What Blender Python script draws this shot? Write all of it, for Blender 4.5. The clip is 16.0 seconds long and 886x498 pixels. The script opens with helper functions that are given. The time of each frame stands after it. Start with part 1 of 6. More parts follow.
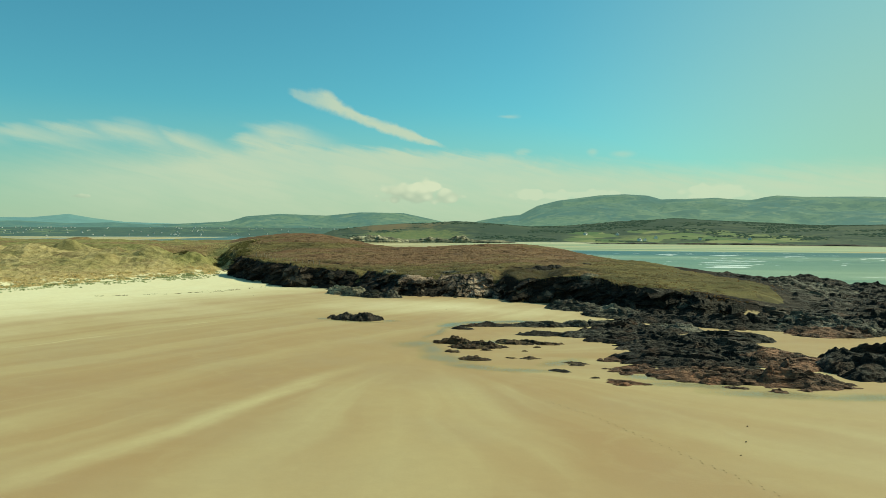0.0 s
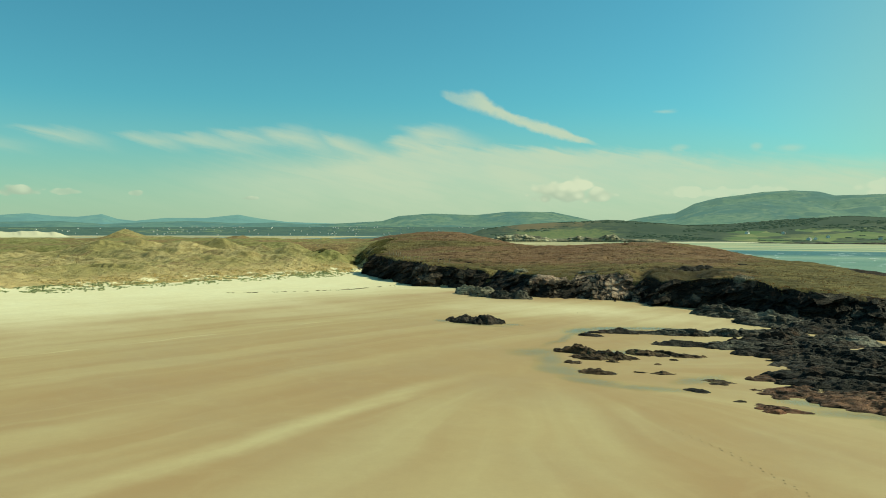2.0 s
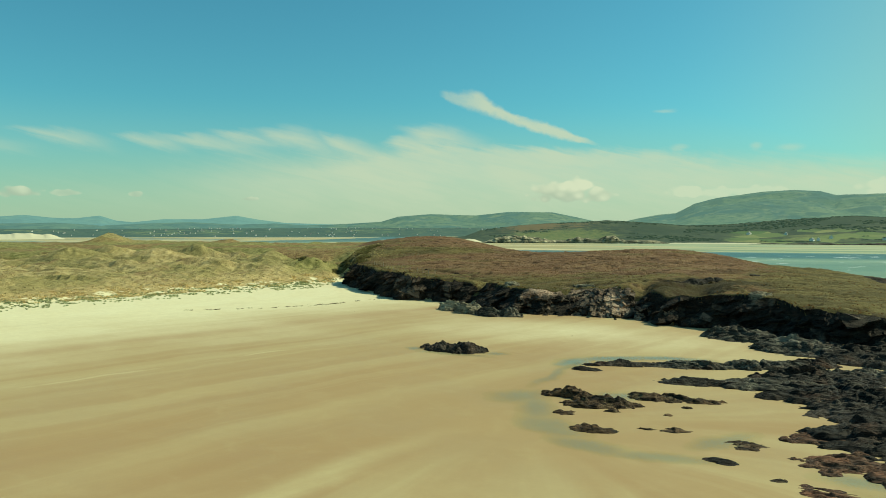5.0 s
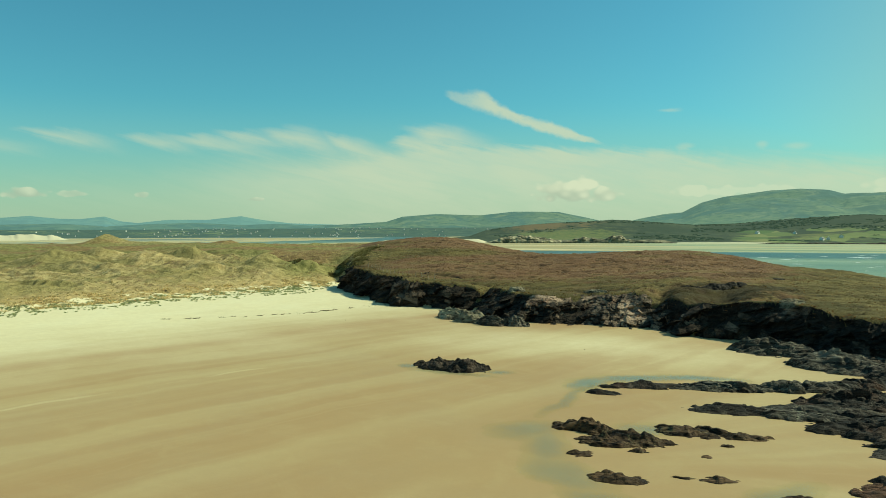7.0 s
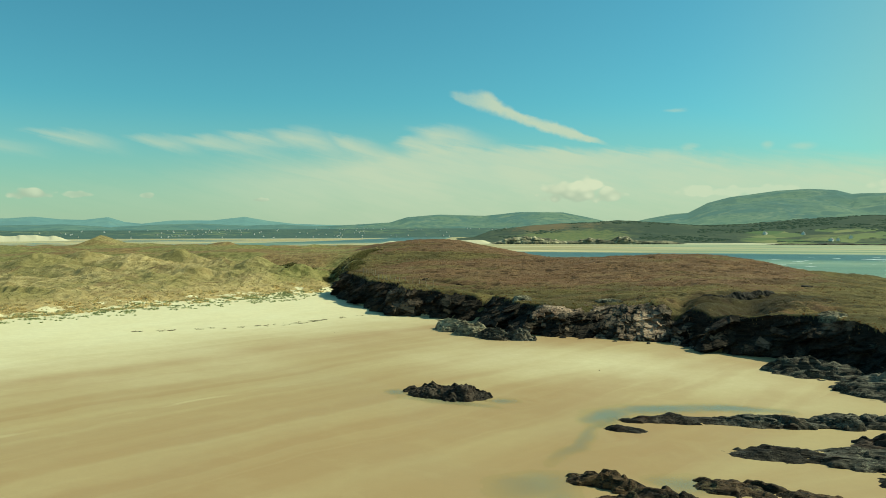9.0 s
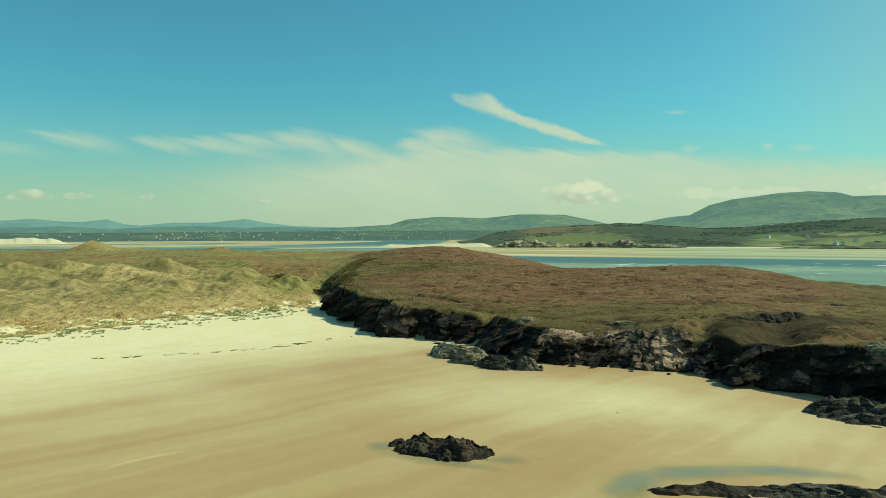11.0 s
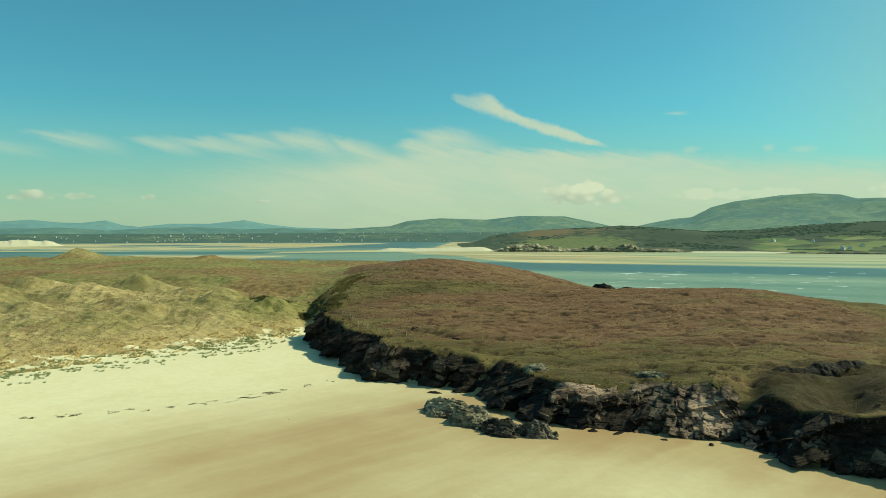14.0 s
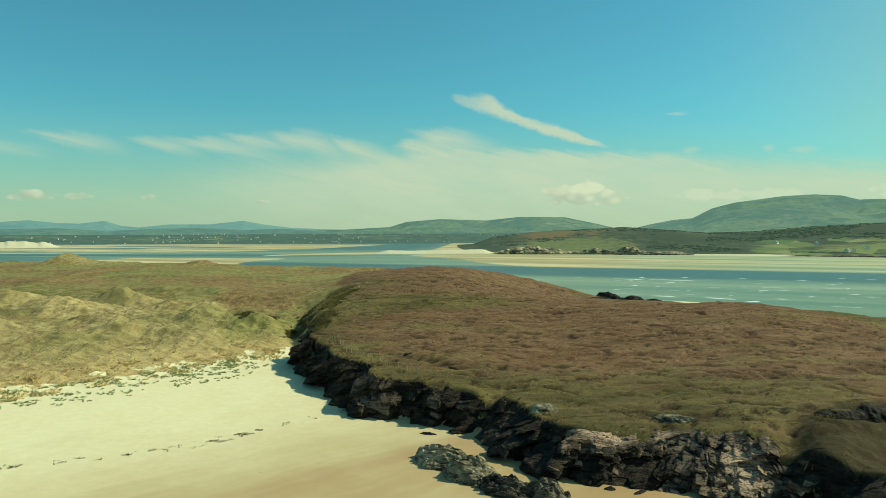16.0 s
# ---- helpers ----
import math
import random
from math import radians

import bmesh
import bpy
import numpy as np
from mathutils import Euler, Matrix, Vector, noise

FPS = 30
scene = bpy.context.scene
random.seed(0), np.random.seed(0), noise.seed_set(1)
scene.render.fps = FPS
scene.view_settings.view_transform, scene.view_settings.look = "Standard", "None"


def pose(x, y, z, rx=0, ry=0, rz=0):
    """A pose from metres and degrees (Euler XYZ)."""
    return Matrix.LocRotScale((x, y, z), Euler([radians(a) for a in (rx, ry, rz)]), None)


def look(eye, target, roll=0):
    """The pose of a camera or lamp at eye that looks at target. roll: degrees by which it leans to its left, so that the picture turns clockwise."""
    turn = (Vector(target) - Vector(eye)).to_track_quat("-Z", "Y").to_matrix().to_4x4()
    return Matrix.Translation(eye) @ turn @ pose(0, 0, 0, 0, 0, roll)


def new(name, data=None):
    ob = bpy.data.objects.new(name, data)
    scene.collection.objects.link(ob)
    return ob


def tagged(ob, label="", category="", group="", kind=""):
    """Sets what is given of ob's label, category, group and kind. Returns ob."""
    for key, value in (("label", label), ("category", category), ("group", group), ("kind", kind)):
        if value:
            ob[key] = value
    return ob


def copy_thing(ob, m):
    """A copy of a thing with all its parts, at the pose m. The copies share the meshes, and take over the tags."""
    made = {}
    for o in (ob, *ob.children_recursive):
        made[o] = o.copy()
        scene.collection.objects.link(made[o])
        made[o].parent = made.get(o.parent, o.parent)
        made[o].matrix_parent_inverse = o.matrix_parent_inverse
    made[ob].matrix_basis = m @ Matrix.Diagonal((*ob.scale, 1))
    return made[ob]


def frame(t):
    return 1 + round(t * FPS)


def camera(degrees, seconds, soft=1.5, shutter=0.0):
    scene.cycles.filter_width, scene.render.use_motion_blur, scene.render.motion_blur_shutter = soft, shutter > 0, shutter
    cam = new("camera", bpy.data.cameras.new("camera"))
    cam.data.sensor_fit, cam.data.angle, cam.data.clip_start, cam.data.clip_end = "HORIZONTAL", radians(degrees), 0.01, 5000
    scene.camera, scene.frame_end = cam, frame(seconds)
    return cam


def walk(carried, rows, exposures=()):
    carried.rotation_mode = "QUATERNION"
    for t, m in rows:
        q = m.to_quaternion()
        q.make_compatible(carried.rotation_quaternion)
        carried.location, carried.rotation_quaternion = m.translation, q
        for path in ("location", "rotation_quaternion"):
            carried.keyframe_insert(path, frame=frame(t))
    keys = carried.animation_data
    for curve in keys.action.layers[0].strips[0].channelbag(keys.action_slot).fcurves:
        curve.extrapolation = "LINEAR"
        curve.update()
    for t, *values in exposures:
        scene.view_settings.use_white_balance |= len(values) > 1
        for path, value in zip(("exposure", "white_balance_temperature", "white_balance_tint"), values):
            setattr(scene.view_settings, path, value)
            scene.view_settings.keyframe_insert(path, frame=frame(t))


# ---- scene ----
PATH = [
    (0, -2.32, -177.98, 20.00, 9.104, -1.312, -0.262),
    (0.5, -0.25, -174.77, 19.83, 2.287, -1.320, -0.282),
    (1, 1.67, -171.55, 19.65, -1.991, -1.334, -0.276),
    (1.5, 3.32, -168.31, 19.46, -2.068, -1.362, -0.230),
    (2, 4.65, -165.02, 19.35, -2.075, -1.403, -0.176),
    (2.5, 5.71, -161.61, 19.50, -2.057, -1.427, -0.129),
    (3, 6.55, -158.08, 19.96, -2.066, -1.406, -0.096),
    (3.5, 7.24, -154.43, 20.58, -2.062, -1.390, -0.073),
    (4, 7.86, -150.73, 21.20, -2.072, -1.382, -0.058),
    (6.5, 9.47, -130.81, 22.14, -2.181, -1.398, 0.114),
    (7, 9.67, -126.64, 22.25, -2.474, -1.396, 0.128),
    (7.5, 9.89, -122.47, 22.35, -2.753, -1.386, 0.137),
    (8, 10.12, -118.31, 22.45, -2.805, -1.395, 0.143),
    (10.5, 10.52, -96.85, 24.78, -2.848, -1.255, 0.125),
    (11, 10.50, -92.71, 25.70, -2.853, -1.226, 0.118),
    (11.5, 10.43, -88.61, 26.67, -2.860, -1.204, 0.118),
    (12, 10.34, -84.54, 27.66, -2.867, -1.190, 0.108),
    (12.5, 10.26, -80.48, 28.66, -2.860, -1.183, 0.093),
    (13, 10.20, -76.39, 29.66, -2.865, -1.185, 0.074),
    (13.5, 10.17, -72.27, 30.64, -2.882, -1.189, 0.048),
    (14, 10.15, -68.12, 31.60, -2.886, -1.182, 0.029),
    (14.5, 10.15, -63.92, 32.53, -2.894, -1.181, 0.011),
    (15, 10.15, -59.72, 33.43, -2.882, -1.179, 0.000),
    (15.5, 10.15, -55.51, 34.31, -2.887, -1.170, -0.005),
    (16, 10.16, -51.32, 35.20, -2.884, -1.164, -0.008),
]
EXPO, KELVIN, TINT = 0.0, 7900, -18
SKY_TINT, HAZE = (0.47, 1.10, 1.27), (4.0, 5.2, 4.55)
CLOUD, CLOUD_DARK, CLOUD_BRIGHT = (6.2, 6.6, 6.1), (4.3, 5.0, 4.8), (7.2, 7.4, 6.8)
STREAK = 50


def turned(x, y, z, yaw, pitch, roll):
    """A camera pose; yaw to the right of north (+y), pitch up, roll to the right, in degrees."""
    a, b = radians(yaw), radians(pitch)
    way = Vector((math.sin(a) * math.cos(b), math.cos(a) * math.cos(b), math.sin(b)))
    return look((x, y, z), Vector((x, y, z)) + way * 10, -roll)


cam = camera(60, 16.0, soft=0.6)
walk(cam, [(row[0], turned(*row[1:])) for row in PATH], [(0, EXPO, KELVIN, TINT), (16, EXPO, KELVIN, TINT)])

# ---- daylight ----
SUN_AZ, SUN_EL = 76.0, 40.0          # clockwise from north (+y), above the horizon
SEA = -3.0


class Nodes:
    """A short way to write node trees."""

    def __init__(self, tree):
        self.tree = tree
        tree.nodes.clear()

    def add(self, kind, inputs=None, **settings):
        n = self.tree.nodes.new(kind)
        for k, v in settings.items():
            setattr(n, k, v)
        for k, v in (inputs or {}).items():
            self.plug(n.inputs[k], v)
        return n

    def plug(self, socket, v):
        if isinstance(v, bpy.types.NodeSocket):
            self.tree.links.new(v, socket)
        elif isinstance(v, (tuple, list)) and len(v) == 3 and socket.type == "RGBA":
            socket.default_value = (*v, 1)
        else:
            socket.default_value = v

    def math(self, op, a, b=0.0, c=0.0, clamp=False):
        n = self.add("ShaderNodeMath", operation=op, use_clamp=clamp)
        for i, v in enumerate((a, b, c)):
            self.plug(n.inputs[i], v)
        return n.outputs[0]

    def ramp(self, v, lo, hi, a=0.0, b=1.0, smooth=True):
        n = self.add("ShaderNodeMapRange", interpolation_type="SMOOTHSTEP" if smooth else "LINEAR")
        for i, q in enumerate((v, lo, hi, a, b)):
            self.plug(n.inputs[i], q)
        return n.outputs[0]

    def mix(self, fac, a, b, blend="MIX"):
        n = self.add("ShaderNodeMix", data_type="RGBA", blend_type=blend)
        self.plug(n.inputs["Factor"], fac)
        self.plug(n.inputs[6], a)
        self.plug(n.inputs[7], b)
        return n.outputs[2]

    def noise(self, vec, scale, detail=4.0, rough=0.55, distort=0.0):
        n = self.add("ShaderNodeTexNoise", {"Scale": scale, "Detail": detail, "Roughness": rough, "Distortion": distort})
        if vec is not None:
            self.plug(n.inputs["Vector"], vec)
        return n.outputs["Fac"]

    def mapped(self, vec, scale=(1, 1, 1), turn=0.0, shift=(0, 0, 0)):
        """Turns by degrees first, then scales."""
        if turn:
            r = self.add("ShaderNodeMapping", {"Vector": vec})
            r.inputs["Rotation"].default_value = (0, 0, radians(turn))
            vec = r.outputs[0]
        n = self.add("ShaderNodeMapping", {"Vector": vec})
        n.inputs["Scale"].default_value = scale
        n.inputs["Location"].default_value = shift
        return n.outputs[0]

    def profile(self, v, stops):
        """A smooth line through (place, height) stops."""
        lo, hi = stops[0][0], stops[-1][0]
        b, t = min(q for _, q in stops), max(q for _, q in stops)
        n = self.add("ShaderNodeValToRGB", {0: self.ramp(v, lo, hi, 0.0, 1.0, False)})
        n.color_ramp.interpolation = "CARDINAL"
        keys = n.color_ramp.elements
        while len(keys) < len(stops):
            keys.new(0.5)
        for k, (p, _) in enumerate(stops):
            keys[k].position = (p - lo) / (hi - lo)
        for k, (_, q) in enumerate(stops):
            keys[k].color = (*[(q - b) / (t - b)] * 3, 1)
        return self.math("MULTIPLY_ADD", n.outputs[0], t - b, b)

    def joined(self, x, y, z=0.0):
        n = self.add("ShaderNodeCombineXYZ")
        for i, v in enumerate((x, y, z)):
            self.plug(n.inputs[i], v)
        return n.outputs[0]


def make_world():
    world = bpy.data.worlds.new("sky")
    scene.world = world
    world.use_nodes = True
    n = Nodes(world.node_tree)
    sky = n.add("ShaderNodeTexSky", sky_type="NISHITA", sun_disc=False)
    sky.sun_elevation, sky.sun_rotation = radians(SUN_EL), radians(SUN_AZ)
    sky.air_density, sky.dust_density, sky.ozone_density = 1.0, 0.7, 2.5
    way = n.add("ShaderNodeTexCoord").outputs["Generated"]
    split = n.add("ShaderNodeSeparateXYZ", {0: way})
    x, y, z = split.outputs
    az = n.math("ARCTAN2", x, y)                       # radians, 0 to the north
    el = n.math("ARCSINE", z)
    flat = n.joined(az, el)
    clear = n.mix(1.0, sky.outputs[0], SKY_TINT, "MULTIPLY")
    comb = n.noise(n.mapped(flat, (7, 60, 1), 14), 1.6, 6.0, 0.60, 0.6)       # fibres that sink towards the east
    soft = n.noise(n.mapped(flat, (5, 14, 1), 10, (3, 1, 0)), 1.4, 5.0, 0.55, 0.4)
    fluff = n.noise(n.mapped(flat, (22, 34, 1), 8), 1.5, 6.0, 0.62, 0.4)
    ragged = n.math("ADD", n.math("MULTIPLY", n.math("SUBTRACT", comb, 0.5), 0.022), n.math("MULTIPLY", n.math("SUBTRACT", fluff, 0.5), 0.012))

    # a high sheet of thin cloud whose upper edge sinks to both sides
    edge = n.profile(az, [(-0.75, 0.060), (-0.50, 0.074), (-0.36, 0.092), (-0.256, 0.103), (-0.185, 0.1035), (-0.112, 0.110), (-0.0385, 0.1165), (0.0, 0.1125),
                          (0.035, 0.1115), (0.107, 0.1092), (0.178, 0.1055), (0.246, 0.0985), (0.312, 0.0875), (0.375, 0.0790), (0.4725, 0.073), (0.75, 0.072)])
    depth = n.math("ADD", n.math("SUBTRACT", edge, el), ragged)
    sheet = n.ramp(depth, n.math("ADD", n.ramp(az, -0.35, -0.05, -0.012, -0.003), n.ramp(az, 0.20, 0.40, 0.0, -0.018)), n.math("ADD", n.ramp(az, -0.40, -0.02, 0.060, 0.014), n.ramp(az, 0.20, 0.40, 0.0, 0.006)))
    sheet = n.math("MULTIPLY", sheet, n.ramp(az, -0.46, -0.12, 0.34, 0.95))

    # feathers combed out of the edge: tip, end, half width, bow
    feathers = 0.0
    for (a0, e0), (a1, e1), wide, bow, strong in (
            ((-0.556, 0.1165), (-0.440, 0.0985), 0.0050, 0.0020, 0.80), ((-0.64, 0.103), (-0.520, 0.0930), 0.0042, 0.0, 0.45), ((-0.446, 0.1150), (-0.352, 0.1010), 0.0045, 0.001, 0.70),
            ((-0.397, 0.1165), (-0.250, 0.0960), 0.0062, 0.002, 0.80), ((-0.335, 0.1245), (-0.235, 0.1045), 0.0040, 0.001, 0.75), ((-0.284, 0.1260), (-0.165, 0.0985), 0.0080, 0.004, 1.0),
            ((-0.199, 0.1270), (-0.110, 0.0930), 0.0070, -0.004, 1.0), ((-0.119, 0.1140), (-0.040, 0.1050), 0.0070, 0.003, 1.0), ((-0.100, 0.1335), (0.030, 0.1020), 0.0075, 0.003, 1.0)):
        ln = math.hypot(a1 - a0, e1 - e0)
        ux, uy = (a1 - a0) / ln, (e1 - e0) / ln
        pa, pe = n.math("SUBTRACT", az, a0), n.math("SUBTRACT", el, e0)
        along = n.math("MULTIPLY_ADD", pa, ux / ln, n.math("MULTIPLY", pe, uy / ln))
        across = n.math("MULTIPLY_ADD", pa, -uy, n.math("MULTIPLY", pe, ux))
        arch = n.math("MULTIPLY", n.math("MULTIPLY", along, n.math("SUBTRACT", 1.0, along)), 4 * bow)
        off = n.math("ABSOLUTE", n.math("ADD", n.math("SUBTRACT", across, arch), n.math("MULTIPLY", ragged, 0.75)))
        body = n.math("MULTIPLY", n.ramp(along, -0.05, 0.55, 0.25, 1.35), wide)
        f = n.math("MULTIPLY", n.ramp(n.math("DIVIDE", off, body), 2.1, -0.2), n.math("MULTIPLY", n.ramp(along, -0.05, 0.35), n.ramp(along, 1.15, 0.50)))
        feathers = n.math("ADD", n.math("MULTIPLY", f, strong), feathers)
    sheet = n.math("SUBTRACT", 1.0, n.math("MULTIPLY", n.math("SUBTRACT", 1.0, sheet), n.math("SUBTRACT", 1.0, n.math("MINIMUM", n.math("MULTIPLY", feathers, 0.85), 1.0))))
    sheet = n.math("MULTIPLY", sheet, n.ramp(soft, 0.28, 0.62, 0.80, 1.0))
    sheet = n.math("MULTIPLY", sheet, n.ramp(comb, 0.30, 0.62, 0.86, 1.0))
    sheet = n.math("MULTIPLY", sheet, n.ramp(el, 0.0, 0.075, 0.66, 1.0))

    # a single feathered streak above the sheet, broad and curled at its head
    line = n.profile(az, [(-0.060, 0.1775), (-0.0343, 0.1735), (-0.0123, 0.1682), (0.0072, 0.1657), (0.0230, 0.1575), (0.0461, 0.1465), (0.0726, 0.1370), (0.100, 0.1293), (0.130, 0.1187), (0.158, 0.1100), (0.19, 0.099)])
    half = n.profile(az, [(-0.060, 0.0020), (-0.0343, 0.0060), (-0.0123, 0.0112), (0.0072, 0.0150), (0.0230, 0.0115), (0.0461, 0.0088), (0.0726, 0.0082), (0.100, 0.0094), (0.130, 0.0065), (0.158, 0.0030), (0.19, 0.001)])
    gap = n.math("ADD", n.math("SUBTRACT", el, line), n.math("ADD", n.math("MULTIPLY", ragged, 0.25), n.math("MULTIPLY", n.math("SUBTRACT", n.noise(flat, 70.0, 4.0, 0.6), 0.5), 0.008)))
    streak = n.ramp(n.math("DIVIDE", n.math("ABSOLUTE", gap), half), 1.15, 0.35)
    streak = n.math("MULTIPLY", streak, n.math("MULTIPLY", n.math("MULTIPLY", n.ramp(az, -0.043, -0.030), n.ramp(az, -0.030, 0.022, 0.50, 1.0)), n.ramp(az, 0.168, 0.135)))
    streak = n.math("MULTIPLY", streak, n.ramp(n.noise(n.mapped(flat, (30, 60, 1), 20), 1.3, 5.0, 0.6), 0.25, 0.55, 0.72, 1.0))
    bits = 0.0
    for a0, e0, wa, we in ((0.2437, 0.1482, 0.017, 0.0035), (0.388, 0.0985, 0.019, 0.006), (0.350, 0.102, 0.009, 0.006), (0.262, 0.1035, 0.014, 0.005)):
        out = n.math("SQRT", n.math("ADD", n.math("POWER", n.math("DIVIDE", n.math("SUBTRACT", az, a0), wa), 2.0), n.math("POWER", n.math("DIVIDE", n.math("ADD", n.math("SUBTRACT", el, e0), n.math("MULTIPLY", ragged, 0.3)), we), 2.0)))
        bits = n.math("MAXIMUM", bits, n.ramp(out, 1.1, 0.1, 0.0, 0.40))
    streak = n.math("MAXIMUM", streak, bits)

    # heaped clouds low over the hills
    lumps = n.add("ShaderNodeTexVoronoi", {"Vector": n.mapped(flat, (40, 58, 1), 5), "Scale": 1.9, "Smoothness": 0.7}, feature="SMOOTH_F1").outputs["Distance"]
    heaps = 0.0
    for a0, e0, wa, we, strong in ((0.118, 0.0500, 0.046, 0.0175, 0.78), (0.136, 0.0590, 0.024, 0.0140, 0.9), (0.163, 0.0460, 0.024, 0.0105, 0.75), (0.266, 0.0485, 0.030, 0.0080, 0.42), (0.306, 0.0470, 0.024, 0.0075, 0.38), (0.355, 0.0470, 0.04, 0.0080, 0.35),
                                   (-0.5425, 0.0440, 0.026, 0.0075, 0.70), (-0.4927, 0.0440, 0.017, 0.0045, 0.5), (-0.4162, 0.0440, 0.009, 0.0045, 0.5), (-0.2829, 0.0395, 0.012, 0.0030, 0.5), (0.50, 0.050, 0.05, 0.011, 0.4)):
        out = n.math("ADD", n.math("POWER", n.math("DIVIDE", n.math("SUBTRACT", az, a0), wa), 2.0), n.math("POWER", n.math("DIVIDE", n.math("SUBTRACT", el, e0), we), 2.0))
        out = n.math("ADD", out, n.math("ADD", n.math("MULTIPLY", n.math("SUBTRACT", lumps, 0.42), 1.4), n.math("MULTIPLY", n.math("SUBTRACT", fluff, 0.5), 0.8)))
        heaps = n.math("MAXIMUM", heaps, n.ramp(out, 1.0, 0.45, 0.0, strong))
    # pale air towards the horizon
    air = n.math("MULTIPLY", n.ramp(el, 0.17, -0.01), 0.72)
    air = n.math("MAXIMUM", air, n.math("MULTIPLY", n.ramp(az, 0.22, 0.75, 0.0, 0.72), n.ramp(el, 0.45, 0.08, 0.35, 1.0)))     # paler towards the sun
    col = n.mix(air, clear, HAZE)
    col = n.mix(n.math("MULTIPLY", sheet, 0.86), col, CLOUD)
    col = n.mix(n.math("MULTIPLY", streak, 0.82), col, CLOUD)
    lit = n.math("ADD", n.math("MULTIPLY", n.math("SUBTRACT", 0.42, lumps), 0.030), n.math("ADD", el, n.math("MULTIPLY", n.math("MAXIMUM", n.math("SUBTRACT", az, 0.118), -0.05), n.ramp(az, -0.10, 0.20, 0.0, 0.12))))
    col = n.mix(heaps, col, n.mix(n.ramp(lit, 0.030, 0.060), CLOUD_DARK, CLOUD_BRIGHT))
    n.add("ShaderNodeOutputWorld", {0: n.add("ShaderNodeBackground", {"Color": col, "Strength": 0.1}).outputs[0]})


make_world()
sun_lamp = bpy.data.lights.new("sun", "SUN")
sun_lamp.energy, sun_lamp.angle, sun_lamp.color = 5.0, radians(0.5), (1.0, 0.95, 0.87)
sun = new("sun", sun_lamp)
sa, se = radians(SUN_AZ), radians(SUN_EL)
sun.matrix_world = look((300 * math.sin(sa), 300 * math.cos(sa), 300 * math.tan(se)), (0, 0, 0))


# ---- numbers for landforms ----
def hashed(ix, iy, seed):
    h = (ix.astype(np.int64) * 374761393 + iy.astype(np.int64) * 668265263 + seed * 974634777) & 0x7FFFFFFF
    h = ((h ^ (h >> 13)) * 1274126177) & 0x7FFFFFFF
    h = ((h ^ (h >> 16)) * 668265263) & 0x7FFFFFFF
    return ((h ^ (h >> 15)) & 0xFFFF) / 65535.0


def vnoise(x, y, seed=0):
    """Smooth noise from 0 to 1 over a plane."""
    x, y = np.asarray(x, float), np.asarray(y, float)
    ix, iy = np.floor(x), np.floor(y)
    fx, fy = x - ix, y - iy
    fx, fy = fx * fx * fx * (fx * (fx * 6 - 15) + 10), fy * fy * fy * (fy * (fy * 6 - 15) + 10)
    a, b = hashed(ix, iy, seed), hashed(ix + 1, iy, seed)
    c, d = hashed(ix, iy + 1, seed), hashed(ix + 1, iy + 1, seed)
    return (a + (b - a) * fx) * (1 - fy) + (c + (d - c) * fx) * fy


def fbm(x, y, seed=0, octaves=4, gain=0.5):
    total, amp, norm = 0.0, 1.0, 0.0
    for i in range(octaves):
        total = total + amp * vnoise(x * 2 ** i + 17.3 * i, y * 2 ** i - 9.1 * i, seed + i)
        norm, amp = norm + amp, amp * gain
    return total / norm


def ridged(x, y, seed=0, octaves=4, gain=0.5):
    total, amp, norm = 0.0, 1.0, 0.0
    for i in range(octaves):
        total = total + amp * (1 - np.abs(2 * vnoise(x * 2 ** i + 5.7 * i, y * 2 ** i + 3.3 * i, seed + i) - 1))
        norm, amp = norm + amp, amp * gain
    return total / norm


def step(v, lo, hi):
    q = np.clip((v - lo) / (hi - lo), 0, 1)
    return q * q * (3 - 2 * q)


def facets(u, v, seed, tilt=-0.3, rough=0.6):
    """Broken flat faces over a plane: each one's height from 0 to 1, and its slope's rise from its middle."""
    iu, iv = np.floor(u), np.floor(v)
    best, high, rise = np.full(np.shape(u), 1e9), np.zeros(np.shape(u)), np.zeros(np.shape(u))
    for du in (-1, 0, 1):
        for dv in (-1, 0, 1):
            cu, cv = iu + du, iv + dv
            a, b = u - cu - 0.1 - 0.8 * hashed(cu, cv, seed), v - cv - 0.1 - 0.8 * hashed(cu, cv, seed + 1)
            near = a * a + b * b < best
            best = np.where(near, a * a + b * b, best)
            high = np.where(near, hashed(cu, cv, seed + 2), high)
            slope = a * 2 * rough * (hashed(cu, cv, seed + 3) - 0.5) + b * (tilt + 2 * rough * (hashed(cu, cv, seed + 4) - 0.5))
            rise = np.where(near, slope, rise)
    return high, rise


def mound(x, y, cx, cy, rx, ry, turn=0.0):
    c, s = math.cos(radians(turn)), math.sin(radians(turn))
    u, v = (x - cx) * c + (y - cy) * s, -(x - cx) * s + (y - cy) * c
    return np.exp(-(u / rx) ** 2 - (v / ry) ** 2)


def off_line(x, y, line):
    """Distance to a polyline, and the way along it."""
    best, along, run = np.full(np.shape(x), 1e9), np.zeros(np.shape(x)), 0.0
    for (ax, ay), (bx, by) in zip(line[:-1], line[1:]):
        dx, dy = bx - ax, by - ay
        ln = math.hypot(dx, dy)
        t = np.clip(((x - ax) * dx + (y - ay) * dy) / (ln * ln), 0, 1)
        d = np.hypot(x - ax - t * dx, y - ay - t * dy)
        near = d < best
        best, along, run = np.where(near, d, best), np.where(near, run + t * ln, along), run + ln
    return best, along


